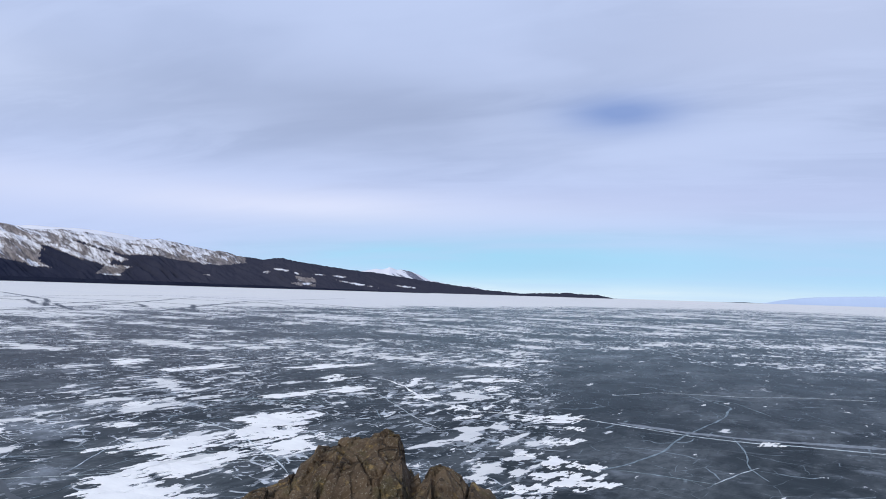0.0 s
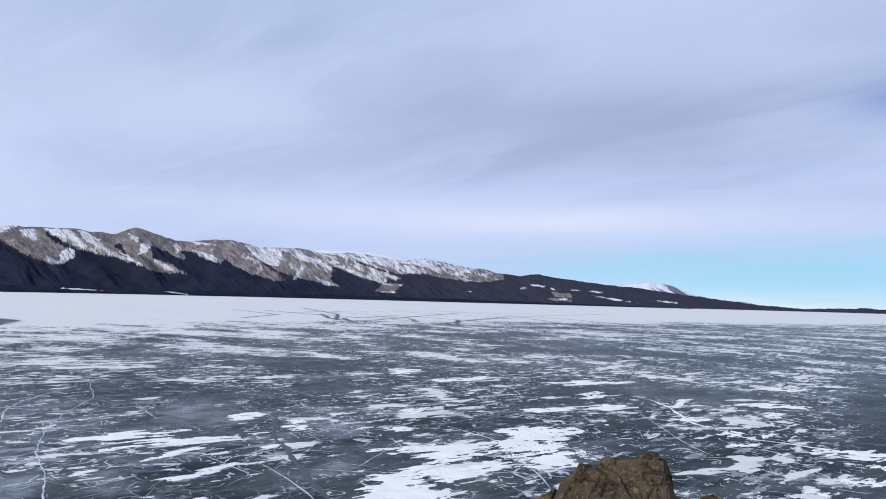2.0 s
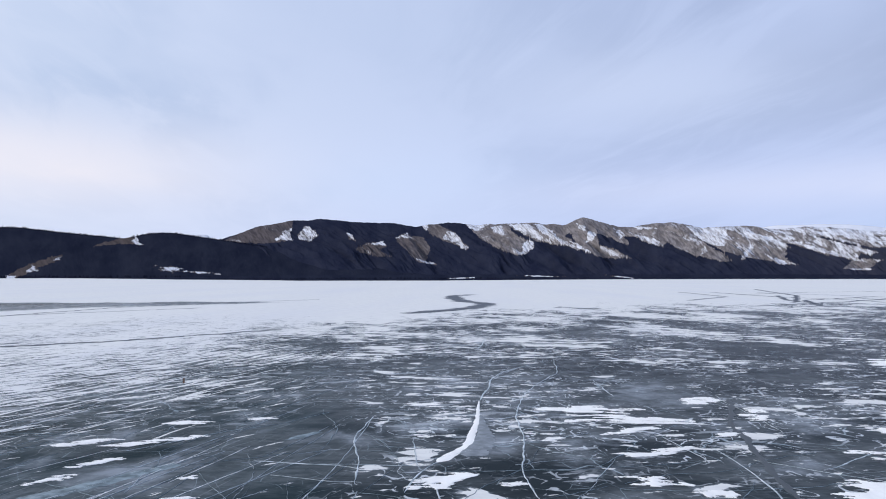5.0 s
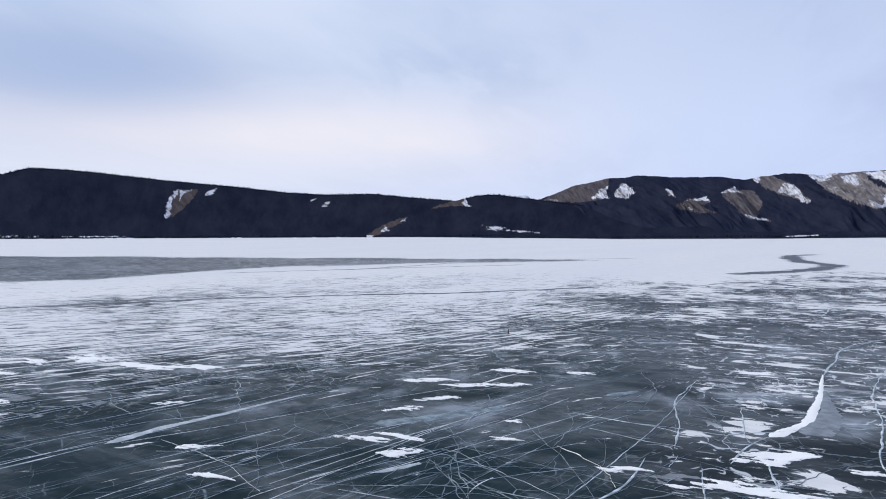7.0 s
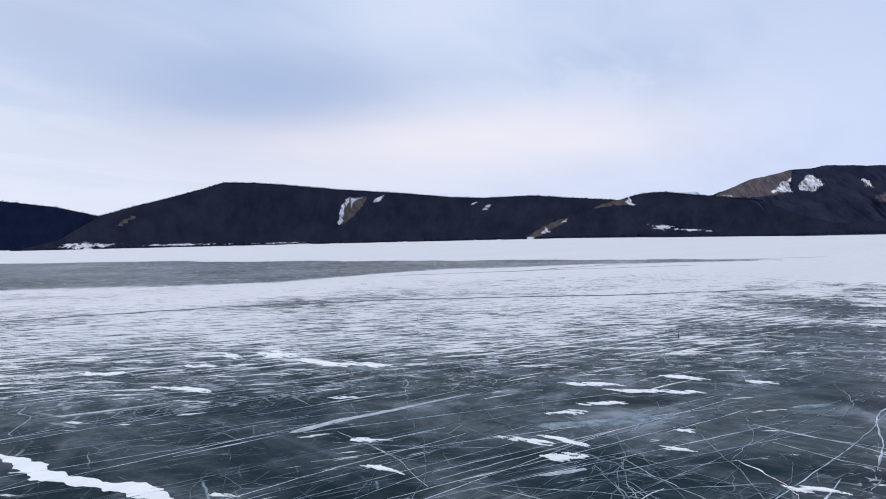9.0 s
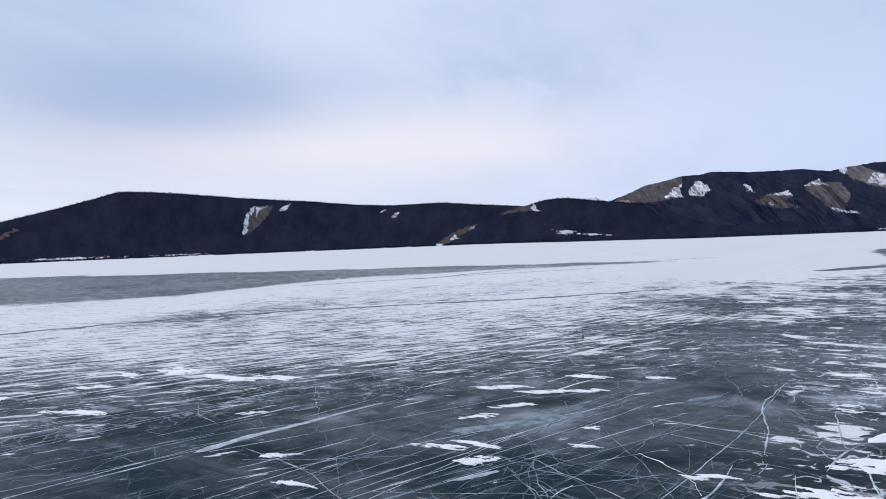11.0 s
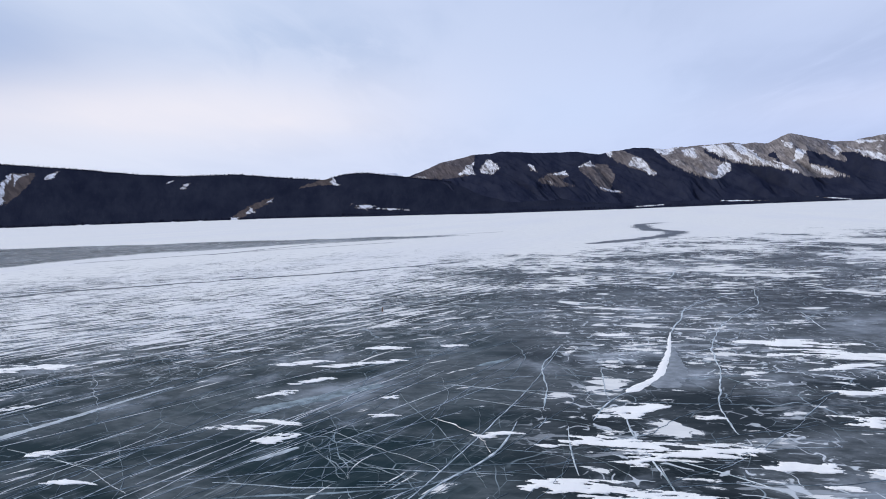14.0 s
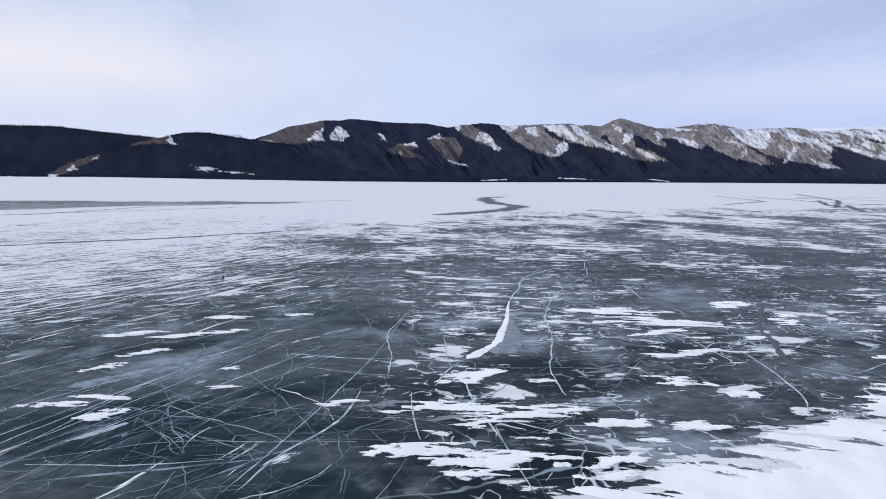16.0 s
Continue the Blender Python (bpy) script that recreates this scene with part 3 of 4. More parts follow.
def woods(land, count, tall, seed, top_share=0.35):
    """Conifers as small tapered crowns on the wooded part of a slope, most of them along its crest and its foot."""
    X, Y, Z, forest, R = land
    rng = np.random.default_rng(seed)
    rows, cols = X.shape
    inside = rows - 4
    pick = rng.random(count)
    row = np.where(pick < top_share, inside - rng.integers(0, 3, count), rng.integers(1, 3, count))
    col = rng.integers(0, cols - 1, count)
    ok = forest[row, col] > 0.5
    row, col = row[ok], col[ok]
    f, g = rng.random(len(row)), rng.random(len(row))
    lo = np.stack([X, Y, Z], -1)
    p = lo[row, col] * (1 - f)[:, None] + lo[row, np.minimum(col + 1, cols - 1)] * f[:, None]
    high = tall * (0.55 + 0.7 * g)
    wide = high * (0.16 + 0.10 * f)
    a = np.arange(5) * 2 * np.pi / 5
    ring = np.stack([np.cos(a), np.sin(a), 0 * a], -1)
    n = len(p)
    verts = np.concatenate([p[:, None] + ring[None] * wide[:, None, None] - np.array([0, 0, 1.0]),
                            p[:, None] + ring[None] * (wide * 0.55)[:, None, None] + np.array([0, 0, 1.0]) * (high * 0.5)[:, None, None],
                            (p + np.array([0, 0, 1.0]) * high[:, None])[:, None]], 1)
    faces = []
    for j in range(5):
        q = (j + 1) % 5
        faces += [(j, q, 5 + q), (j, 5 + q, 5 + j), (5 + j, 5 + q, 10)]
    tri = (np.array(faces)[None] + 11 * np.arange(n)[:, None, None]).reshape(-1, 3)
    ob = mesh_of("conifer_forest", verts.reshape(-1, 3), tri, FIR, smooth=False)
    tagged(ob, "dark conifer forest covering the hillside above the lake", "forest", kind="stuff")


# open rock and snow fields on the range and the hill: corners as headings and heights
ROCK_WEST = (((76.35, 2.79), (74.81, 3.57), (72.7, 4.42), (70.62, 4.79), (70.79, 4.04), (71.75, 3.26), (70.82, 3.0), (72.13, 2.77), (73.53, 2.71), (75.14, 2.7)),
             ((65.39, 2.32), (64.54, 2.81), (63.21, 2.95), (62.91, 2.53), (63.49, 2.21), (62.43, 1.68), (63.77, 1.73), (64.95, 1.91)),
             ((62.17, 3.18), (60.82, 3.46), (59.58, 3.25), (59.18, 2.54), (59.32, 1.89), (59.54, 1.33), (58.44, 0.94), (60.0, 1.16), (60.93, 1.86), (61.55, 2.57)),
             ((59.77, 4.44), (58.68, 4.54), (57.09, 3.71), (55.96, 2.59), (55.95, 2.19), (56.75, 2.58), (58.18, 3.12), (59.29, 3.82)),)
ROCK_MIDDLE = (((55.67, 3.98), (54.07, 4.34), (52.61, 4.29), (51.78, 3.48), (50.62, 2.92), (50.45, 2.51), (50.94, 1.93), (51.75, 1.8), (53.39, 2.39), (54.85, 3.18)),
               ((56.64, 4.53), (52.12, 4.63), (47.84, 4.61), (47.49, 3.21), (46.15, 2.14), (47.48, 2.55), (48.81, 2.61), (50.13, 3.01), (51.29, 3.65), (52.28, 4.13), (54.55, 4.25)),
               ((47.84, 4.61), (46.85, 5.01), (46.18, 5.05), (44.84, 4.48), (43.0, 3.41), (42.5, 2.5), (43.83, 3.08), (45.17, 3.56), (44.99, 2.57), (43.49, 2.16), (42.33, 1.51), (43.82, 1.5), (45.32, 1.7), (46.82, 2.8)),)
ROCK_HIGH = (((44.84, 4.48), (42.51, 4.41), (41.18, 4.58), (39.52, 4.59), (39.19, 3.26), (40.01, 2.35), (41.01, 2.68), (42.17, 3.34), (43.51, 3.91)),
             ((41.18, 4.58), (38.53, 4.26), (37.7, 3.6), (36.56, 2.53), (34.61, 1.22), (35.26, 1.14), (37.38, 1.7), (38.86, 2.27), (40.01, 3.1)),
             ((38.53, 4.26), (34.28, 4.17), (32.83, 3.26), (30.96, 2.69), (30.97, 0.96), (33.64, 1.47), (35.42, 2.04), (36.88, 2.94)),)
ROCK_EAST = (((32.43, 3.5), (31.47, 3.74), (29.28, 3.08), (27.28, 2.43), (25.03, 1.79), (25.48, 1.56), (26.23, 1.56), (26.54, 1.16), (28.52, 1.72), (30.54, 2.44), (31.48, 2.77)),
             ((27.3, 0.6), (26.39, 1.32), (24.89, 1.24), (25.65, 0.45)),
             ((29.28, 3.32), (27.73, 3.79), (25.91, 3.06), (23.83, 3.19), (21.81, 3.16), (19.02, 2.74), (16.62, 2.48), (16.24, 1.82), (18.37, 1.61), (21.12, 1.81), (23.27, 2.17), (25.03, 2.03), (27.28, 2.51)),
             ((32.44, 1.96), (30.23, 0.83), (31.65, 1.07), (32.44, 1.63)),
             ((12.39, 0.89), (10.64, 0.84), (10.65, 0.45), (12.16, 0.51)),
             ((12.77, 0.27), (12.16, 0.44), (10.66, 0.31), (10.66, 0.1)),)
SNOW_WEST = (((69.86, 4.14), (69.31, 4.13), (68.56, 3.38), (69.34, 2.87), (70.32, 3.04)),
             ((66.36, 3.79), (65.98, 3.68), (65.44, 2.98), (66.14, 3.15)),
             ((72.13, 3.02), (71.38, 3.79), (70.75, 4.04), (70.96, 3.29), (70.75, 2.93), (71.61, 2.97)),
             ((62.18, 3.23), (61.13, 3.73), (60.48, 3.23)),
             ((58.18, 3.2), (57.73, 3.89), (57.09, 3.71), (55.87, 2.35), (56.27, 2.3), (57.08, 2.9)),
             ((59.87, 4.41), (59.15, 4.43), (59.6, 3.84)),
             ((60.43, 1.52), (58.29, 1.02), (59.38, 1.04)),
             ((64.68, 2.73), (63.22, 2.98), (62.91, 2.53), (63.8, 2.67)),
             ((64.96, 2.41), (64.36, 1.92), (62.55, 1.68), (63.63, 1.81)),)
SNOW_MIDDLE = (((56.32, 4.5), (53.99, 4.51), (55.34, 3.78)),
               ((53.98, 4.18), (53.18, 4.36), (52.67, 3.47), (53.73, 3.65)),
               ((52.61, 4.45), (50.97, 4.45), (48.64, 2.78), (48.97, 2.66), (50.13, 3.14), (51.29, 3.62)),
               ((50.48, 4.46), (49.49, 4.34), (47.99, 3.17), (46.29, 2.23), (46.82, 2.19), (48.48, 3.0), (49.65, 3.65)),
               ((51.36, 2.83), (50.54, 3.14), (50.32, 2.51), (50.93, 1.88), (51.46, 1.91)),
               ((45.7, 3.89), (45.13, 3.56), (45.49, 2.93), (46.19, 2.69)),
               ((43.87, 4.04), (42.8, 3.38), (43.13, 2.95)),
               ((42.17, 3.42), (41.01, 3.26), (39.98, 2.8), (39.98, 2.47), (41.01, 2.63)),
               ((45.16, 2.68), (44.49, 2.37), (42.49, 1.62), (42.13, 1.48), (43.49, 1.55), (44.66, 2.04)),)
SNOW_HIGH = (((38.12, 4.09), (35.01, 3.96), (35.34, 2.36), (36.15, 2.41), (37.38, 3.3)),
             ((36.8, 2.41), (36.52, 2.2), (36.69, 1.87), (37.24, 1.65)),
             ((33.95, 4.0), (33.31, 3.43), (31.01, 2.57), (32.83, 2.9)),
             ((33.64, 3.1), (33.12, 2.45), (33.8, 1.34), (34.16, 1.34), (33.48, 2.28)),
             ((32.39, 1.67), (30.97, 1.02), (30.97, 0.89), (31.57, 1.02)),
             ((47.49, 3.04), (46.82, 2.8), (45.32, 1.77), (46.15, 2.06)),
             ((42.51, 4.21), (40.18, 3.92), (41.84, 3.84)),
             ((46.84, 4.54), (46.17, 4.22), (46.0, 3.72), (46.67, 4.05)),)
SNOW_EAST = (((32.43, 3.34), (31.8, 2.97), (30.51, 2.2), (31.48, 2.41)),
             ((31.01, 2.8), (29.44, 2.41), (26.48, 1.24), (27.29, 1.37), (29.29, 1.99)),
             ((28.89, 3.08), (27.42, 3.74), (25.47, 2.86), (25.15, 2.29), (26.22, 2.55), (27.28, 3.04)),
             ((24.91, 2.39), (23.81, 3.03), (24.44, 2.2)),
             ((21.85, 2.52), (21.24, 3.15), (20.91, 2.92), (21.4, 2.48)),
             ((21.0, 2.2), (19.52, 2.67), (20.0, 2.1)),
             ((25.02, 3.08), (22.67, 3.45), (21.93, 2.93), (23.26, 2.84)),
             ((32.44, 1.75), (31.49, 1.34), (30.2, 0.83), (31.49, 0.96)),
             ((20.7, 1.96), (18.34, 1.67), (19.6, 1.62)),
             ((27.08, 0.61), (25.57, 0.57), (26.25, 0.44)),
             ((18.22, 2.28), (17.55, 2.47), (17.82, 1.98)),)
HILL_ROCK = (((106.99, 1.77), (106.73, 2.95), (106.0, 3.66), (104.58, 3.78), (104.97, 3.02), (105.71, 2.22), (106.53, 1.43)),
             ((91.23, -0.25), (90.5, 0.45), (89.07, 1.18), (87.61, 1.61), (87.9, 1.15), (89.08, 0.61), (90.28, -0.08)),
             ((85.57, 2.26), (84.19, 2.77), (83.05, 3.15), (82.44, 2.48), (83.29, 2.46), (84.65, 2.37)),
             ((124.18, 1.56), (122.98, 2.38), (122.78, 2.25), (123.79, 1.6)),
             ((128.14, 1.23), (125.89, 2.35), (125.66, 2.22), (127.41, 1.35)),
             ((118.61, 4.46), (117.49, 5.01), (117.24, 4.83), (117.98, 4.33)),)
HILL_SNOW = (((107.0, 1.39), (106.92, 2.72), (106.38, 3.57), (105.86, 3.7), (106.55, 2.71), (106.72, 1.38)),
             ((106.12, 2.8), (105.77, 3.61), (105.05, 3.74), (105.54, 3.36)),
             ((104.16, 3.25), (103.86, 3.62), (103.09, 3.9), (103.25, 3.57), (103.88, 3.2)),
             ((94.9, 2.43), (94.6, 2.8), (93.98, 2.88), (94.42, 2.42)),
             ((91.23, -0.3), (90.98, 0.13), (90.28, -0.18)),
             ((90.08, 0.15), (89.55, 0.81), (89.23, 0.37)),
             ((88.46, 1.07), (87.66, 1.57), (87.71, 1.19)),
             ((83.01, 2.78), (82.6, 3.09), (82.21, 2.42), (82.75, 2.44)),)
GLADE_SNOW = ((11.3, 0.34, 0.58, 0.08, 3), (7.5, 0.49, 1.51, 0.08, -8), (14.8, 1.19, 0.35, 0.1, -2), (13.4, 1.41, 0.63, 0.08, -5), (12.2, 1.17, 0.31, 0.07, -8), (10.2, 1.12, 0.64, 0.07, -2), (8.8, 1.03, 0.7, 0.07, -5), (19.2, 0.76, 0.32, 0.1, -12),
              (3.2, 0.37, 0.84, 0.07, -5), (26.2, 0.52, 0.68, 0.07, 0))
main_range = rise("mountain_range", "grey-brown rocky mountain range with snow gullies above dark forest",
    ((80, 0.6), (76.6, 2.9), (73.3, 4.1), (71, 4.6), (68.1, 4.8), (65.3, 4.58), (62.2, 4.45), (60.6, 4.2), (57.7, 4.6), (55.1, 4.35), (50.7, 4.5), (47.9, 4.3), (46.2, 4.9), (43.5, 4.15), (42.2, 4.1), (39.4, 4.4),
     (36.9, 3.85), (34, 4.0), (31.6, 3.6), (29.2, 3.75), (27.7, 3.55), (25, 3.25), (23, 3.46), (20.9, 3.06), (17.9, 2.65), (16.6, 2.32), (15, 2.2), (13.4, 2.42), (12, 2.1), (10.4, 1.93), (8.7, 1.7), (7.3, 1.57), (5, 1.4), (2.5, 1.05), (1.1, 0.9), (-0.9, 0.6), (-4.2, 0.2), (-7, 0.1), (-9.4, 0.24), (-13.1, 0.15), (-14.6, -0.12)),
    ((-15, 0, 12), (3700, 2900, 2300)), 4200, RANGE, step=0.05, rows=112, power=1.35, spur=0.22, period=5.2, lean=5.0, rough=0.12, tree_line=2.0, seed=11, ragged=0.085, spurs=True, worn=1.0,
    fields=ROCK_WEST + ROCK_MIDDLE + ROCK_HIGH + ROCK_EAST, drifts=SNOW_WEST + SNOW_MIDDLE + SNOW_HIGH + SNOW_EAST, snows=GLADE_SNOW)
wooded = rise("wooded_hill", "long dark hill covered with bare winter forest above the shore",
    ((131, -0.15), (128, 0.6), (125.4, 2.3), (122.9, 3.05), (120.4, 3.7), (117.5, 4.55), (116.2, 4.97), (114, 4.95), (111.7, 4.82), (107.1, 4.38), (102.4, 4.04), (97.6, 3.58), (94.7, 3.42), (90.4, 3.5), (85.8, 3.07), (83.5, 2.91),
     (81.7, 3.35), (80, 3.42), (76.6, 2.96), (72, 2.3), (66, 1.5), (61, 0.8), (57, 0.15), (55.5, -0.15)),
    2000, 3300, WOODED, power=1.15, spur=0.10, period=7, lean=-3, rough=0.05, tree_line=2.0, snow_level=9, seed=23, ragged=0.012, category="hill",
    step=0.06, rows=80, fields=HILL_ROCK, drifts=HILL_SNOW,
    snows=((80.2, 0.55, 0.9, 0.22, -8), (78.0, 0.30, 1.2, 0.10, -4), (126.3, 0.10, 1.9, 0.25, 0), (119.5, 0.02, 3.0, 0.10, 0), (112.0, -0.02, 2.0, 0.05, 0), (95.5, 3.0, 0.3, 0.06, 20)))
shore_woods = rise("wooded_shore", "flat strip of dark forest along the far shore",
    ((88, -0.12), (84, -0.10), (76, 0.02), (66, 0.12), (50, 0.16), (34, 0.16), (22, 0.12), (12, 0.02), (4, -0.08), (1, -0.14)), ((1, 8, 22, 33, 41, 50, 58, 70, 80, 88), (2350, 2200, 1900, 1700, 1450, 1150, 920, 900, 1250, 2100)), 2400, SHADE, step=0.1, rows=24, power=0.7, spur=0.0, rough=0.0,
    tree_line=2.0, snow_level=9, seed=77, ragged=0.03, category="shore", snows=((49.9, 0.02, 1.65, 0.05, -2), (43.4, -0.02, 0.89, 0.06, -6), (56.6, -0.16, 1.46, 0.05, 2)))
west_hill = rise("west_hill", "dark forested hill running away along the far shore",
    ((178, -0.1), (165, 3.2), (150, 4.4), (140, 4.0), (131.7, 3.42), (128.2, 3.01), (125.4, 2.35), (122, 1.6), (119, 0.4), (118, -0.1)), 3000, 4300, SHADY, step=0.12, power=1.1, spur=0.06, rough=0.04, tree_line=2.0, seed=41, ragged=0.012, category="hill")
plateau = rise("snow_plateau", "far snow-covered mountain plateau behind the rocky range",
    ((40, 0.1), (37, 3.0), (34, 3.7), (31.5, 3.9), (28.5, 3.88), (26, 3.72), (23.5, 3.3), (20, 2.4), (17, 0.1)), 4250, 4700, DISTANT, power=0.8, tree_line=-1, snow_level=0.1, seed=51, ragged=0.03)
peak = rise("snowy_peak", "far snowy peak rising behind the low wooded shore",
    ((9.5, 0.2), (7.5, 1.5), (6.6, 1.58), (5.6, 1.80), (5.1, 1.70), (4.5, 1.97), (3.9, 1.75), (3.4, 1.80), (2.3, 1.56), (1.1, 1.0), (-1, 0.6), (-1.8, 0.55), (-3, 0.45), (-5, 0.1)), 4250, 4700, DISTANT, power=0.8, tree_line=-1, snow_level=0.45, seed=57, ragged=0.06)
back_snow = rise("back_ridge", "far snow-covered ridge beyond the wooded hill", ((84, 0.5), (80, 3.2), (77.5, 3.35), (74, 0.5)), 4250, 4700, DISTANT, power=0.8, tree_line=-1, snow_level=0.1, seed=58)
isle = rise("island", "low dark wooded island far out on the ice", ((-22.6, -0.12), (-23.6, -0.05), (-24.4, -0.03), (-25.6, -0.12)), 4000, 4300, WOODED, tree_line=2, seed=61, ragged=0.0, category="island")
# the coast's pale blue is distance haze painted as its colour
PALE = mountain_material("hazy_far_coast", (0.46, 0.56, 0.72), (0.48, 0.58, 0.74), (0.3, 0.35, 0.45), (0.3, 0.35, 0.45))
coast = rise("far_coast", "far coast on the horizon, tinted pale blue as haze", ((-25.5, -0.1), (-26.7, 0.2), (-28.6, 0.48), (-31, 0.6), (-33.5, 0.7), (-45, 0.8), (-60, 0.5), (-75, -0.1)), 4500, 4800, PALE, step=0.15, tree_line=-1, snow_level=2, seed=63, ragged=0.01)
woods(wooded, 5000, 6, 5, 0.76)
woods(shore_woods, 2500, 2.6, 6, 0.4)
woods(west_hill, 2000, 8, 7, 0.8)


# ---- snow patches, cracks, leads ----
def snow_patch(x, y, length, width, heading, seed):
    """A ragged crust of packed snow lying on the ice; its edge is combed along the wind."""
    n, m = 132, 84
    u, v = np.meshgrid(np.linspace(-1.6, 1.6, n), np.linspace(-1.6, 1.6, m))
    s, c = math.sin(radians(heading)), math.cos(radians(heading))
    X, Y = x + (-s * u * length + c * v * width) / 2, y + (c * u * length + s * v * width) / 2
    ws, wc = math.sin(radians(55)), math.cos(radians(55))
    p, q = -X * ws + Y * wc, X * wc + Y * ws
    ratio, size = max(length / max(width, 0.1), 1.0), 0.35 + 0.25 * math.sqrt(length * width)
    comb = fbm(u * 1.3 + seed, v * 1.9 * min(1.0, 3 / ratio), seed, 5, 0.62) - 0.5
    finger = fbm(p / (0.26 * size), q / (1.5 * size), seed + 8, 5, 0.66) - 0.5
    torn = fbm(X / (0.55 * size), Y / (0.55 * size), seed + 12, 5, 0.70) - 0.5
    f = 0.90 - np.hypot(u, v) + 3.4 * comb + 4.6 * finger + 1.7 * torn
    f = np.minimum(f, 1.55 - np.maximum(abs(u), abs(v)))
    z = 0.005 + 0.014 * ease(f, 0, 0.6) + 0.008 * fbm(p / 0.5, q / 0.2, seed + 3, 3) * ease(f, 0, 0.2)
    verts, key, faces = [], {}, []

    def corner(i, j):
        k = (i, j)
        if k not in key:
            key[k] = len(verts)
            verts.append((X[i, j], Y[i, j], z[i, j]))
        return key[k]

    def cross(i, j, a, b):
        k = (min((i, j), (a, b)), max((i, j), (a, b)))
        if k not in key:
            t = f[i, j] / (f[i, j] - f[a, b])
            key[k] = len(verts)
            verts.append((X[i, j] + t * (X[a, b] - X[i, j]), Y[i, j] + t * (Y[a, b] - Y[i, j]), 0.003))
        return key[k]

    for i in range(m - 1):
        for j in range(n - 1):
            ring = ((i, j), (i, j + 1), (i + 1, j + 1), (i + 1, j))
            face = []
            for a, b in zip(ring, ring[1:] + ring[:1]):
                if f[a] > 0:
                    face.append(corner(*a))
                if (f[a] > 0) != (f[b] > 0):
                    face.append(cross(*a, *b) if f[a] > 0 else cross(*b, *a))
            if len(face) > 2:
                faces.append(face)
    # one crust: the largest closed piece
    link = list(range(len(verts)))

    def root(i):
        while link[i] != i:
            link[i] = link[link[i]]
            i = link[i]
        return i

    for face in faces:
        for i in face[1:]:
            link[root(i)] = root(face[0])
    if faces:
        count = collections.Counter(root(face[0]) for face in faces)
        main = count.most_common(1)[0][0]
        faces = [face for face in faces if root(face[0]) == main]
        used = {i: n for n, i in enumerate(sorted({i for face in faces for i in face}))}
        verts = [verts[i] for i in used]
        faces = [[used[i] for i in face] for face in faces]
        ob = mesh_of("snow_patch", verts, faces, PACKED)
        tagged(ob, "ragged patch of wind-packed white snow on dark ice", "snow patch", "snow patches on the lake ice")


# x, y, length, width, heading of the length
BELOW_THE_ROCK = ((-9.1, 19.7, 2.1, 2.8, -43), (-9.3, 21.8, 3.4, 1.8, -29), (-11.2, 24.7, 1.6, 1.3, 86), (-9.4, 25.9, 3.1, 2.0, -36), (-8.2, 22.4, 1.9, 2.0, -41), (-6.3, 27.4, 2.4, 5.3, -63), (-7.1, 31.3, 2.8, 2.9, -45),
                  (-8.3, 37.9, 3.4, 1.7, -45), (-14.8, 33.3, 3.5, 0.8, 6), (-7.3, 46.2, 3.5, 2.3, -14), (-8.2, 52.4, 6.5, 2.5, -46), (-23.6, 51.5, 1.9, 4.2, -68), (-20.5, 27.1, 1.8, 0.8, 85), (-17.5, 26.7, 0.8, 1.6, -30),
                  (-13.0, 28.6, 0.7, 1.0, -55), (-17.1, 49.7, 6.0, 2.3, -31), (-5.6, 40.6, 3.2, 2.0, -52), (-7.5, 24.0, 1.6, 1.0, -45), (-5.1, 25.5, 1.4, 1.4, -37))
OPEN_LAKE = ((-1.7, 44.4, 4.3, 0.6, -7), (-0.9, 38.7, 1.6, 1.9, 67), (0.4, 35.8, 2.6, 1.3, 65), (4.1, 42.6, 1.7, 2.0, 83), (5.9, 33.5, 3.4, 1.8, 88), (3.3, 35.9, 1.2, 1.4, 89), (4.7, 22.3, 2.7, 1.6, -83),
             (3.0, 21.6, 1.2, 1.2, -84), (5.5, 24.1, 1.1, 0.8, 63), (4.3, 24.4, 0.9, 1.6, 79), (5.2, 28.1, 1.5, 0.8, -58), (6.5, 30.8, 1.0, 1.0, 90), (1.7, 32.9, 1.7, 0.8, -75), (14.0, 28.9, 1.6, 0.7, 86),
             (3.3, 25.7, 1.0, 0.9, 84), (4.9, 56.9, 3.6, 2.1, -76), (3.4, 47.0, 3.5, 1.8, -81))
MIDDLE = ((-21.1, 27.9, 1.3, 1.8, -60), (-18.3, 27.9, 1.0, 1.6, -27), (-22.9, 21.8, 3.6, 1.9, -38), (-19.9, 21.6, 3.4, 1.4, -46), (-18.5, 19.7, 2.3, 0.6, -3), (-19.0, 16.7, 0.9, 0.4, -16), (-27.3, 17.3, 3.1, 0.9, -21),
          (-20.0, 0.6, 1.9, 0.3, -32), (-29.1, 5.9, 1.4, 0.7, -17), (-16.1, 22.7, 0.9, 0.5, -15))
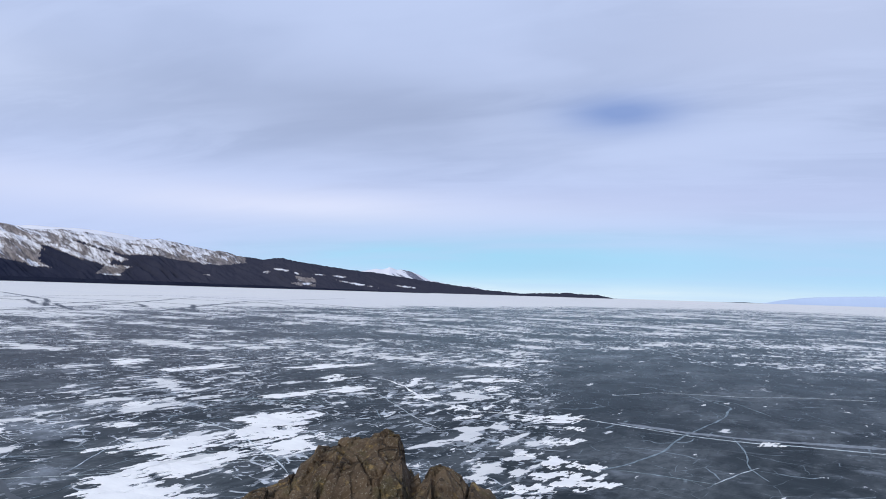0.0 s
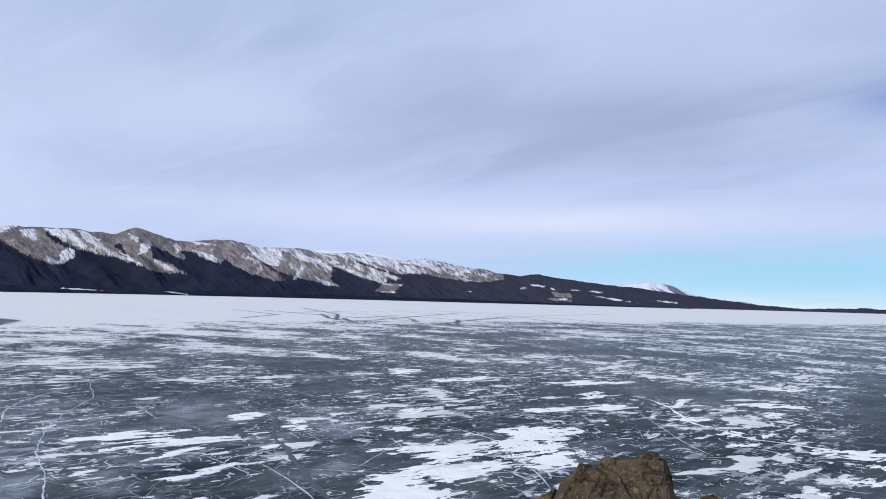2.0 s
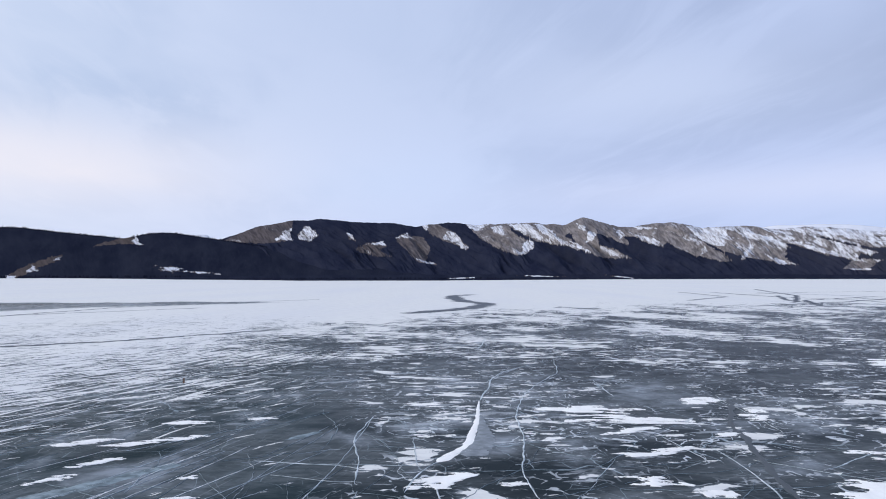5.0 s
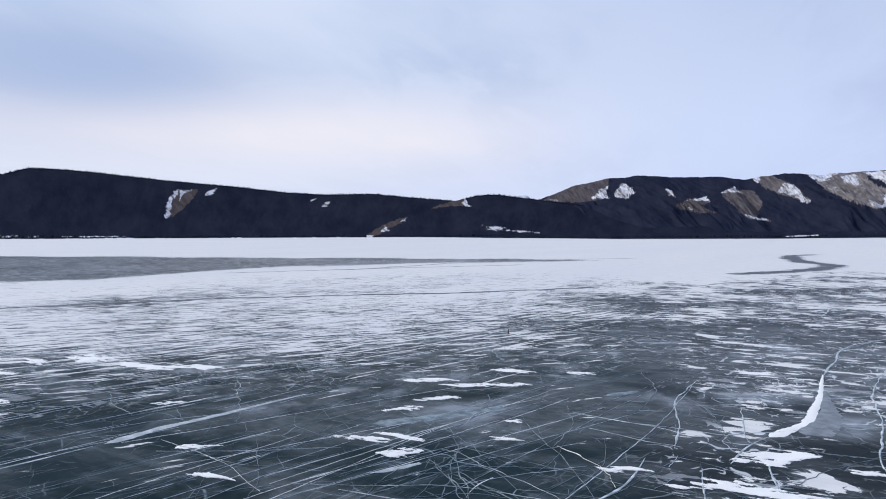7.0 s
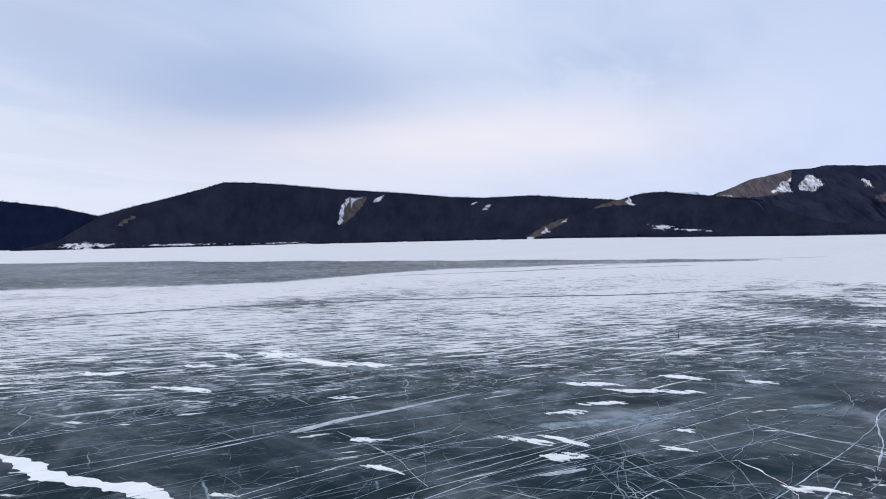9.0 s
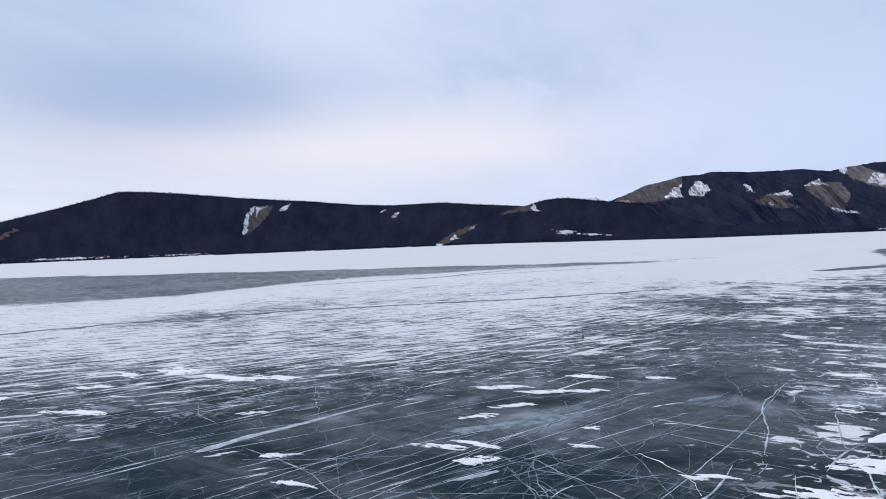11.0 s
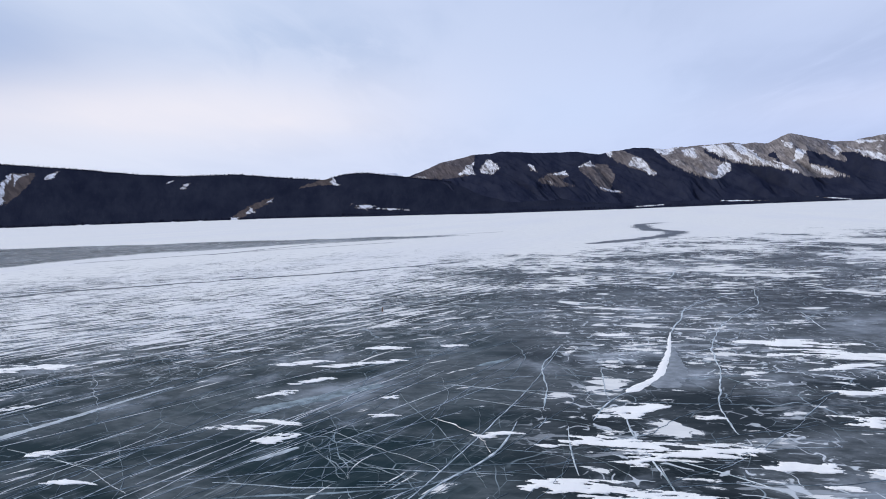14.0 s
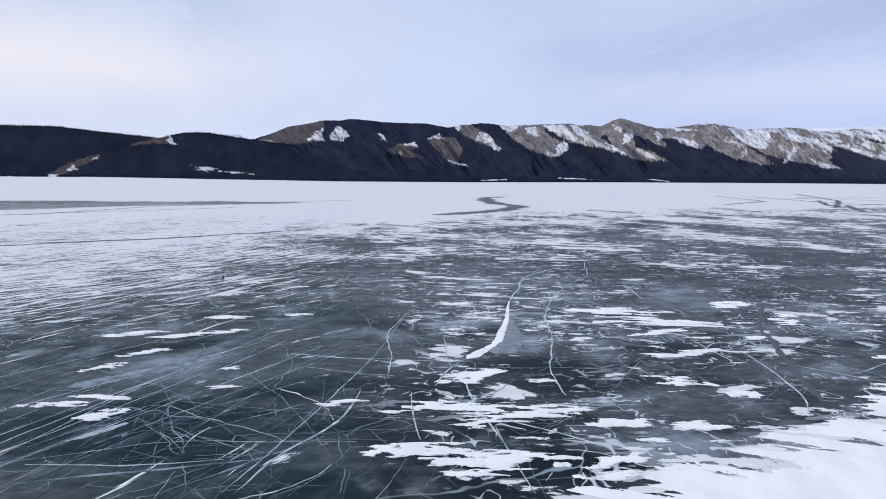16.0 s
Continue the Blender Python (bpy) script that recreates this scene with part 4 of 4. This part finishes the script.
NEAR_CRACK = ((-17.1, 11.0, 3.0, 1.1, 10), (-14.7, 8.7, 1.9, 1.0, -30), (-13.4, 10.3, 2.9, 0.8, -16), (-13.5, 8.7, 1.6, 0.5, -4), (-11.9, 11.7, 1.1, 1.2, -14), (-10.7, 13.2, 1.5, 0.6, -16), (-10.7, 11.7, 0.6, 0.3, -19),
              (-11.5, 7.8, 2.4, 0.8, -18), (-12.6, 6.4, 1.7, 0.8, -23), (-11.1, 7.1, 1.4, 0.4, -11), (-10.2, 9.7, 1.7, 0.5, 5), (-9.7, 9.4, 1.0, 0.3, -18), (-10.6, 8.9, 0.3, 0.3, -11), (-13.6, 15.7, 1.4, 1.1, -83),
              (-11.9, 16.3, 0.8, 0.7, -20), (-15.8, 18.4, 2.3, 0.5, -12), (-15.5, 12.2, 0.7, 0.4, -37), (-16.5, 6.3, 1.5, 0.3, -4), (-15.2, 7.5, 1.0, 0.4, -16))
WEST = ((-27.6, 2.0, 2.5, 0.5, 3), (-26.4, 4.3, 2.6, 0.5, -1), (-23.1, 0.8, 1.0, 0.5, 22), (-19.3, 3.6, 1.2, 0.3, -17), (-19.9, -0.8, 1.5, 0.5, -24), (-18.4, 0.5, 0.9, 0.5, 21), (-21.1, 4.0, 0.8, 0.3, 13),
        (-24.4, 2.0, 1.3, 0.4, 18), (-28.3, 9.0, 1.2, 0.7, -12), (-31.9, -10.3, 4.3, 1.1, -14), (-17.1, -4.1, 1.1, 0.3, -18), (-31.0, -16.8, 1.5, 0.7, -15), (-29.0, -20.8, 2.0, 0.9, 10), (-15.0, -7.7, 0.7, 0.2, 2),
        (-24.9, -7.5, 1.0, 0.5, 20), (-19.6, -5.1, 0.9, 0.3, 1), (-26.1, -14.9, 2.1, 0.6, -12), (-33.9, -16.6, 1.7, 0.7, -44), (-34.1, -14.0, 1.3, 2.1, 45))
for group in (BELOW_THE_ROCK, OPEN_LAKE, MIDDLE, NEAR_CRACK, WEST):
    for spec in group:
        snow_patch(*spec, seed=100 + int(abs(spec[0]) * 10))


def crack(points, width, seed, mat=HEALED, wander=0.25, broken=0.0, name="ice_crack", label="healed white pressure crack in the ice", taper=0.0):
    """A healed crack along a few bends: a ribbon of uneven width, a finger's breadth proud of the ice."""
    p = np.array(points, float)
    if seed >= 200 and drift_at(p[:, 0], p[:, 1]).max() > -0.2:
        return None
    d = np.concatenate([[0], np.cumsum(np.hypot(*np.diff(p, axis=0).T))])
    t = np.linspace(0, d[-1], max(12, int(d[-1] / 0.12)))
    x, y = np.interp(t, d, p[:, 0]), np.interp(t, d, p[:, 1])
    if len(p) > 2:
        soft = np.ones(15) / 15
        x, y = np.convolve(np.pad(x, 7, "edge"), soft, "valid"), np.convolve(np.pad(y, 7, "edge"), soft, "valid")
    tx, ty = np.gradient(x), np.gradient(y)
    size = np.maximum(np.hypot(tx, ty), 1e-6)
    nx, ny = -ty / size, tx / size
    w = 0.8 * wander * (fbm(t / 2.2, t * 0, seed, 5, 0.55) - 0.5) * 2
    x, y = x + nx * w, y + ny * w
    half = width / 2 * (0.35 + 1.3 * fbm(t / 0.6, t * 0, seed + 5, 3)) * (0.3 + 0.7 * ease(t, 0, 1.5) * ease(t, d[-1], d[-1] - 1.5))
    if taper:
        half = width / 2 * (0.85 + 0.3 * fbm(t / 0.5, t * 0, seed + 5, 3)) * (1 - taper * t / d[-1]) * ease(t, 0, 0.7)
    half = half * (1 - broken * ease(fbm(t / 0.9, t * 0, seed + 8, 3), 0.55, 0.45))
    one, two = (half * (0.55 + 0.9 * fbm(t / 0.30, t * 0, seed + side, 5, 0.65)) for side in (31, 47))
    rows = [np.stack([x + nx * w, y + ny * w, 0 * x + z], -1) for w, z in ((-one, 0.002), (-0.5 * one, 0.014), (0.5 * two, 0.014), (two, 0.002))]
    ob = sheet(name, np.stack(rows), mat, parent=ICE)
    if mat in (BARE, DIM):
        ob["label"] = label
    return ob


# the large cracks
crack(((-26.5, 18.5), (-29.0, 20.8), (-32.2, 23.5), (-33.9, 25.4), (-36.2, 30.0)), 0.080, 1, wander=0.12)
crack(((-16.4, 8.9), (-17.1, 9.5), (-18.0, 10.3), (-18.8, 11.6)), 0.075, 2, wander=0.05)
crack(((-18.5, 11.2), (-19.3, 12.4), (-20.0, 13.5), (-21.1, 14.4), (-22.4, 15.5), (-23.8, 16.6), (-26.9, 18.8)), 0.44, 10, PACKED, 0.10, taper=0.85)
crack(((-18.6, 12.4), (-19.4, 13.5), (-20.7, 14.8), (-22.6, 16.0), (-24.2, 17.0)), 1.15, 9, MILKY, 0.08, taper=0.95)
crack(((-37.3, 32.7), (-31.8, 28.2), (-28.8, 23.8), (-25.1, 19.8), (-23.0, 18.1), (-19.6, 15.7), (-16.6, 13.3), (-15.1, 12.3), (-13.9, 11.8)), 0.050, 3, wander=0.2)
crack(((-17.8, 8.0), (-19.6, 9.0), (-20.8, 9.7), (-22.8, 10.4), (-24.5, 11.5), (-26.3, 13.0)), 0.050, 4, wander=0.2)
crack(((-16.4, 7.2), (-17.0, 7.6), (-17.6, 8.1)), 0.045, 11)
crack(((-18.1, 10.4), (-19.9, 11.4), (-22.2, 12.6)), 0.036, 12, wander=0.2)
crack(((-17.5, -16.1), (-17.1, -14.9), (-16.1, -13.5), (-15.7, -12.7), (-15.4, -11.4), (-15.1, -10.0), (-14.6, -8.9), (-14.3, -8.2), (-13.8, -7.1), (-13.2, -5.8)), 0.56, 5, PACKED, 0.30)
crack(((-19.2, -18.6), (-18.2, -17.0), (-17.4, -15.9)), 0.40, 53, PACKED, 0.2)
crack(((-3.5, 46), (-2.0, 42.3), (-0.8, 37.8), (1.5, 34.7), (4.3, 34.1), (7.6, 33.2)), 0.20, 6, PACKED, 0.4, 0.7)
crack(((7.0, 33.5), (9.8, 31.3), (11.6, 29.9), (13.4, 29.0), (14.8, 28.8), (17.8, 27.9), (24, 26)), 0.13, 54, HEALED, 0.25)
crack(((8.5, 32.9), (11.8, 30.5), (14.5, 29.6), (18.2, 28.9), (24, 27.4)), 0.45, 55, MILKY, 0.15)
# fine ones that meet in stars
for i, (far_end, width) in enumerate((((-16.9, 1.7), 0.050), ((-12.7, 1.8), 0.040), ((-15.4, -0.1), 0.030), ((-14.1, 3.5), 0.034), ((-13.7, 4.5), 0.028), ((-18.0, 1.3), 0.030), ((-19.8, 2.3), 0.032))):
    crack(((-14.7, 1.9), ((-14.7 + far_end[0]) / 2, (1.9 + far_end[1]) / 2), far_end), width * 0.8, 60 + i, FAINT, 0.45)
for i, far_end in enumerate(((-17.9, 1.4), (-19.7, 2.4), (-14.9, 2.9), (-14.0, 3.6), (-16.6, 0.5))):
    crack(((-16.8, 1.7), ((-16.8 + far_end[0]) / 2, (1.7 + far_end[1]) / 2), far_end), 0.026, 70 + i, FAINT, 0.4)
crack(((-14.7, 1.9), (-15.3, 2.1), (-15.9, 2.4), (-16.4, 3.0)), 0.05, 16, PACKED, 0.3, 0.8)
crack(((-12.3, 2.2), (-12.3, 3.4), (-12.7, 4.2), (-13.0, 4.8)), 0.045, 18, PACKED, 0.35, 0.8)
crack(((-18.8, 5.2), (-18.1, 5.4), (-16.8, 5.3), (-15.1, 5.6)), 0.05, 25, PACKED, 0.6, 0.85)
crack(((-12.4, 2.4), (-13.2, 3.1), (-13.9, 3.7), (-14.4, 4.5), (-15.1, 5.6), (-16.0, 6.3), (-17.5, 7.2)), 0.060, 13, wander=0.08)
crack(((-12.5, 2.2), (-13.4, 3.0), (-14.1, 3.6), (-15.6, 4.9), (-21.0, 9.3), (-26.3, 12.9)), 0.030, 17, wander=0.10)
crack(((-15.0, -1.4), (-14.9, -0.4), (-14.3, 1.6), (-13.8, 3.6)), 0.070, 14, FAINT, 0.08)
crack(((-16.0, -1.2), (-14.7, 1.1), (-14.2, 2.9)), 0.045, 15, wander=0.08)
crack(((-13.3, 8.9), (-11.7, 8.3), (-9.6, 7.5)), 0.040, 19, wander=0.06)
crack(((-13.6, 9.2), (-12.6, 9.7), (-11.6, 10.2), (-10.6, 10.4)), 0.050, 20, wander=0.06)
crack(((-15.2, 20.6), (-13.3, 19.5), (-11.0, 17.8), (-9.8, 16.3)), 0.045, 22, wander=0.08)
crack(((-17.2, 20.4), (-14.3, 19.1)), 0.040, 21, wander=0.08)
crack(((-16.6, 8.3), (-14.2, 7.2), (-13.0, 6.8)), 0.042, 23, wander=0.08)
crack(((-17.3, 10.5), (-15.4, 9.5), (-11.7, 8.3)), 0.042, 24, wander=0.08)
crack(((-28.7, 28.1), (-24.1, 25.1)), 0.048, 27)
crack(((-45.1, 31.4), (-54.3, 39.1)), 0.090, 26)
# long smears of frosted ice
crack(((-19.9, -8.1), (-21.5, -6.9), (-23.1, -5.3), (-24.6, -3.9), (-25.8, -2.6)), 0.42, 56, SMEAR, 0.10, taper=0.7)
crack(((-17.6, -10.4), (-19.9, -8.2)), 0.07, 57, HEALED, 0.10)
crack(((-16.8, -0.5), (-17.1, 0.1), (-17.2, 0.7), (-17.7, 1.2)), 0.30, 58, SMEAR, 0.04, taper=0.5)
crack(((-21.3, -17.4), (-22.4, -15.8), (-23.8, -13.9)), 0.30, 59, SMEAR, 0.08, taper=0.8)
crack(((-21.2, -0.5), (-21.9, 1.8), (-22.9, 4.5)), 0.75, 46, FAINT, 0.10, taper=0.3)
crack(((-24.1, 8.2), (-24.7, 9.8)), 0.55, 47, FAINT, 0.05, taper=0.4)
# under the open lake's side
crack(((5.1, 23.3), (6.7, 24.5), (8.7, 26.6), (11.0, 30.2), (14.6, 34.8), (16.7, 38.5), (16.0, 41.0)), 0.085, 31, FAINT, 0.15)
crack(((6.2, 23.9), (7.8, 23.2), (9.4, 22.2)), 0.060, 32, FAINT, 0.1)
crack(((13.1, 30.2), (12.2, 26.7), (11.3, 24.7), (11.2, 22.7)), 0.060, 33, FAINT, 0.12)
crack(((9.0, 22.3), (11.0, 24.2), (11.9, 24.9)), 0.050, 34, wander=0.1)
crack(((16.0, 41.0), (17.6, 40.5), (17.6, 35.6)), 0.050, 35, FAINT, 0.06)
crack(((10.5, 41.4), (14.2, 43.6), (19.5, 42.6), (22.5, 43.2), (28.1, 42.6)), 0.060, 36, broken=0.6)
crack(((26.8, 106.5), (24.9, 60.9)), 0.188, 37, wander=1.5, broken=0.6)
crack(((-3.6, 39.7), (-0.8, 31.6), (0.3, 29.7)), 0.040, 38, wander=0.1)
crack(((-11.7, 30.5), (-8.7, 28.6), (-6.8, 25.7), (-5.5, 23.7), (-4.7, 21.8)), 0.060, 39, wander=0.12)
crack(((-6.1, 29.1), (-3.2, 26.8)), 0.060, 40, wander=0.08)
crack(((-11.5, 21.1), (-11.8, 24.9), (-10.2, 27.1)), 0.054, 41)

# bare strips, leads and tracks
crack(((-20.9, 29.7), (-19.1, 27.2), (-16.9, 24.1), (-15.3, 22.9), (-13.4, 20.8), (-11.6, 18.9), (-10.1, 17.5)), 0.24, 7, DIM, 0.25, 0.0, "bare_strip", "narrow dark strip of bare ice")
crack(((-182, 125), (-174, 112), (-153, 99), (-133, 89), (-123, 87), (-116, 83), (-107, 74), (-101, 65), (-95, 52)), 4.2, 8, BARE, 0.8, 0.0, "dark_lead", "winding dark lead of bare ice in the snow")
for i, line in enumerate((((-162, 220), (-116, 188), (-92, 181), (-70, 164)), ((-137, 200), (-143, 255), (-133, 323), (-85, 347)), ((-82, 124), (-85, 167), (-110, 301)), ((-124, 201), (-97, 162), (-85, 152)), ((-100, 198), (-84, 187), (-71, 163)),
                          ((-49, -45), (-60, -30), (-66, -15), (-69, 7), (-74, 25)), ((-117, -6), (-142, 15), (-157, 42), (-164, 65)), ((-111, -25), (-124, 4), (-132, 29)), ((-60, 140), (-75, 260), (-60, 420)), ((-30, 180), (-60, 240), (-130, 280)), ((-88, 150), (-120, 205), (-190, 290)), ((-40, 172), (-96, 214), (-150, 230)), ((-56, 152), (-70, 190), (-66, 260)), ((-20, 210), (-52, 260), (-128, 330)), ((-74, 136), (-96, 168), (-102, 214)), ((-110, 140), (-124, 176), (-170, 212)))):
    crack(line, 1.4 if i < 5 or i > 7 else 1.0, 70 + i, BARE, 1.2, 0.0, "bare_strip", "long dark track of bare ice through the snow")

# straight hairline cracks drawn out along the wind, and short random ones
rng = random.Random(7)
for i in range(80):
    h, d = radians(rng.uniform(68, 134)), 15.5 * 3.0 ** rng.random()
    x, y, turn, long = -d * math.sin(h), d * math.cos(h), radians(rng.gauss(41, 5)), rng.uniform(3, 16)
    dx, dy = -math.sin(turn) * long / 2, math.cos(turn) * long / 2
    crack(((x - dx, y - dy), (x + dx, y + dy)), rng.uniform(0.008, 0.021) * (d / 20) ** 0.8, 200 + i, rng.choice((PACKED, HEALED, FAINT, FAINT)), rng.uniform(0.03, 0.15), rng.choice((0.0, 0.95, 0.95)))
for i in range(125):
    h, d = radians(rng.uniform(12, 112) if i % 3 else rng.uniform(45, 105)), 13 * 3.4 ** rng.random()
    x, y, turn, long = -d * math.sin(h), d * math.cos(h), radians(rng.uniform(0, 180)), rng.uniform(2, 9)
    dx, dy, bend = -math.sin(turn) * long / 2, math.cos(turn) * long / 2, rng.uniform(-0.4, 0.4)
    crack(((x - dx, y - dy), (x + dy * bend * 0.5, y - dx * bend * 0.5), (x + dx, y + dy)), rng.uniform(0.012, 0.028) * (d / 20) ** 0.7, 400 + i, rng.choice((HEALED, FAINT, FAINT)), rng.uniform(0.15, 0.5), 0.6)


for i in range(13):
    x, y, turn, long = rng.gauss(-13.6, 1.5), rng.gauss(4.2, 2.4), radians(rng.choice((rng.gauss(40, 8), rng.gauss(-25, 20), rng.gauss(35, 20)))), rng.uniform(1.2, 5.5)
    dx, dy, bend = -math.sin(turn) * long / 2, math.cos(turn) * long / 2, rng.uniform(-0.3, 0.3)
    crack(((x - dx, y - dy), (x + dy * bend * 0.5, y - dx * bend * 0.5), (x + dx, y + dy)), rng.uniform(0.008, 0.020), 600 + i, rng.choice((HEALED, FAINT, FAINT)), rng.uniform(0.10, 0.35), 0.5)


def drift():
    """The snow blown up against the shore rocks, furrowed by the wind; its thin edge runs out on the ice."""
    x, y = np.meshgrid(np.linspace(-12.0, 0.5, 330), np.linspace(3.0, 25.5, 480))
    across, along = -0.6 * x + 0.8 * y, 0.8 * x + 0.6 * y
    edge = fbm(across / 0.9, along / 2.6, 8, 6, 0.64) - 0.5
    body = 1.5 * drift_at(x, y) + 0.55 * edge + 0.25 * (fbm(x / 0.4, y / 0.4, 9, 4, 0.65) - 0.5)
    furrow = fbm(across / 0.30, along / 2.2, 81, 5, 0.62) - 0.5
    bare = ease(fbm(across / 0.42, along / 2.8, 83, 5, 0.64), 0.55, 0.60) * ease(body, 0.55, 0.15)
    z = 0.024 * np.clip(body + 0.06, -0.6, 0.7) + 0.050 * furrow * ease(body, 0.0, 0.5) - 0.035 * bare - 0.002
    ob = sheet("snow_drift", np.stack([x, y, z], -1), PACKED)
    tagged(ob, "wind-furrowed snow drift lying along the rocky shore", "snow drift")


drift()


def stake():
    """A short brown stake frozen into the ice."""
    bm = bmesh.new()
    rings = []
    for z, r in ((-0.05, 0.045), (0.02, 0.05), (0.18, 0.04), (0.27, 0.036), (0.285, 0.022)):
        rings.append([bm.verts.new((r * math.cos(a) * (1 + 0.15 * math.sin(3 * a)) + 0.06 * z, r * math.sin(a), z)) for a in np.arange(8) * math.pi / 4])
    for lo, hi in zip(rings, rings[1:]):
        for k in range(8):
            bm.faces.new((lo[k], lo[(k + 1) % 8], hi[(k + 1) % 8], hi[k]))
    bm.faces.new(rings[-1])
    me = bpy.data.meshes.new("wooden_stake")
    bm.to_mesh(me)
    bm.free()
    me.materials.append(WOOD)
    ob = new("wooden_stake", me)
    ob.location = (-40.0, 7.75, 0.0)
    tagged(ob, "short reddish-brown wooden stake standing alone in the ice", "stake")


stake()


# ---- the shore under the camera ----
def rocks():
    az = np.radians(np.linspace(-180, 180, 241))
    r = np.concatenate([np.linspace(0.0, 9, 80), np.linspace(9.3, 16, 20)])
    A, R = np.meshgrid(az, r)
    X, Y = -R * np.sin(A), R * np.cos(A)
    back = ease(np.abs((np.degrees(A) - 10 + 180) % 360 - 180), 100, 150)
    Z = np.minimum(4.3, 5.0 - 0.60 * R + 0.8 * (fbm(X / 1.6, Y / 1.6, 71, 5) - 0.5))
    Z = np.maximum(Z, np.where(back > 0.02, back * (4.2 - 0.16 * R), -9))
    tongue = np.exp(-((np.degrees(A) - 5) / 8.5) ** 2) * ease(R, 7.6, 6.2)
    Z = np.maximum(Z, np.where(tongue > 0.02, tongue * (4.55 + 0.4 * (fbm(X / 0.7, Y / 0.7, 72, 5) - 0.5)) - 0.8, -9))
    Z = Z + 0.22 * (fbm(X / 0.5, Y / 0.5, 73, 4) - 0.5)
    Z = np.where(R > 14, np.minimum(Z, -0.2), Z)
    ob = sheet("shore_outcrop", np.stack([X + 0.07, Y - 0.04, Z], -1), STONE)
    tagged(ob, "brown rocky outcrop rising from the frozen shore", "rock outcrop", kind="structure")


def facets(x, y, seed):
    """Tilted flat faces in irregular cells: the height of the face under each point, and the nearness to an edge."""
    ix, iy = np.floor(x), np.floor(y)
    best, second = np.full(x.shape, 9.0), np.full(x.shape, 9.0)
    height = np.zeros(x.shape)
    for dx in (-1, 0, 1):
        for dy in (-1, 0, 1):
            a, b = ix + dx, iy + dy
            cx, cy = a + lattice(a, b, seed), b + lattice(a, b, seed + 1)
            d = np.hypot(x - cx, y - cy)
            face = lattice(a, b, seed + 2) - 0.5 + 0.9 * (lattice(a, b, seed + 3) - 0.5) * (x - cx) + 0.9 * (lattice(a, b, seed + 4) - 0.5) * (y - cy)
            second = np.where(d < best, best, np.minimum(second, d))
            height, best = np.where(d < best, face, height), np.minimum(best, d)
    return height, second - best


def boulder(crest, away, seed, deep=1.6):
    """A block of the outcrop: a broken crest, a craggy face towards the land, a drop towards the lake. crest: headings and heights."""
    head, high = np.array(crest).T
    az, r = np.linspace(head.min(), head.max(), 260), np.linspace(away - deep, away + 1.0, 200)
    R, A = np.meshgrid(r, az, indexing="ij")
    X, Y = -R * np.sin(np.radians(A)), R * np.cos(np.radians(A))
    f1, e1 = facets(X * 2.6 + 0.4 * fbm(X * 2, Y * 2, seed + 5), Y * 1.8, seed)
    f2, e2 = facets(X * 7, Y * 5 + 0.3 * f1, seed + 40)
    order = np.argsort(head)
    shift = 0.9 * f1 * 0.6
    top = np.interp(A + shift, head[order], high[order])
    back = R - away - 0.25 * f1
    fall = np.where(back > 0, 2.2 * np.maximum(back, 0) ** 1.4, 0.30 * np.abs(back) + 0.22 * np.maximum(-back - 0.35, 0) ** 1.2)
    Z = top - fall + 0.16 * f1 * ease(np.abs(back), 0.0, 0.25) + 0.06 * f2 - 0.07 * ease(e1, 0.10, 0.0) + 0.09 * (fbm(X * 5, Y * 5, seed + 7, 5, 0.6) - 0.5)
    rim = np.minimum(ease(A, az[0], az[0] + 0.8), ease(A, az[-1], az[-1] - 0.8)) * ease(R, away + 1.0, away + 0.8)
    Z = Z * rim + 2.6 * (1 - rim)
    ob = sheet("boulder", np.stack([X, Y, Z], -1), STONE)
    return tagged(ob, "craggy brown boulder with ochre lichen on the shore outcrop", "boulder", "boulders of the outcrop")


rocks()
boulder(((15.3, 3.7), (13.1, 4.18), (12.3, 4.24), (10.3, 4.41), (9.9, 4.51), (8.6, 4.55), (7.0, 4.59), (5.4, 4.66), (4.0, 4.66), (2.9, 4.63), (2.4, 4.45), (1.5, 4.24), (-0.1, 3.9)), 6.4, 3)
boulder(((4.2, 3.8), (2.0, 4.31), (1.2, 4.37), (0.6, 4.4), (0.3, 4.46), (-0.6, 4.48), (-1.8, 4.42), (-2.9, 4.35), (-4.5, 4.26), (-5.2, 4.14), (-6.8, 3.5)), 6.15, 15)
boulder(((19.9, 3.5), (17.7, 4.06), (16.2, 4.18), (14.8, 4.23), (13.2, 4.27), (11.7, 4.31), (10.1, 4.29), (8.4, 4.14), (6.8, 3.7)), 6.2, 29)
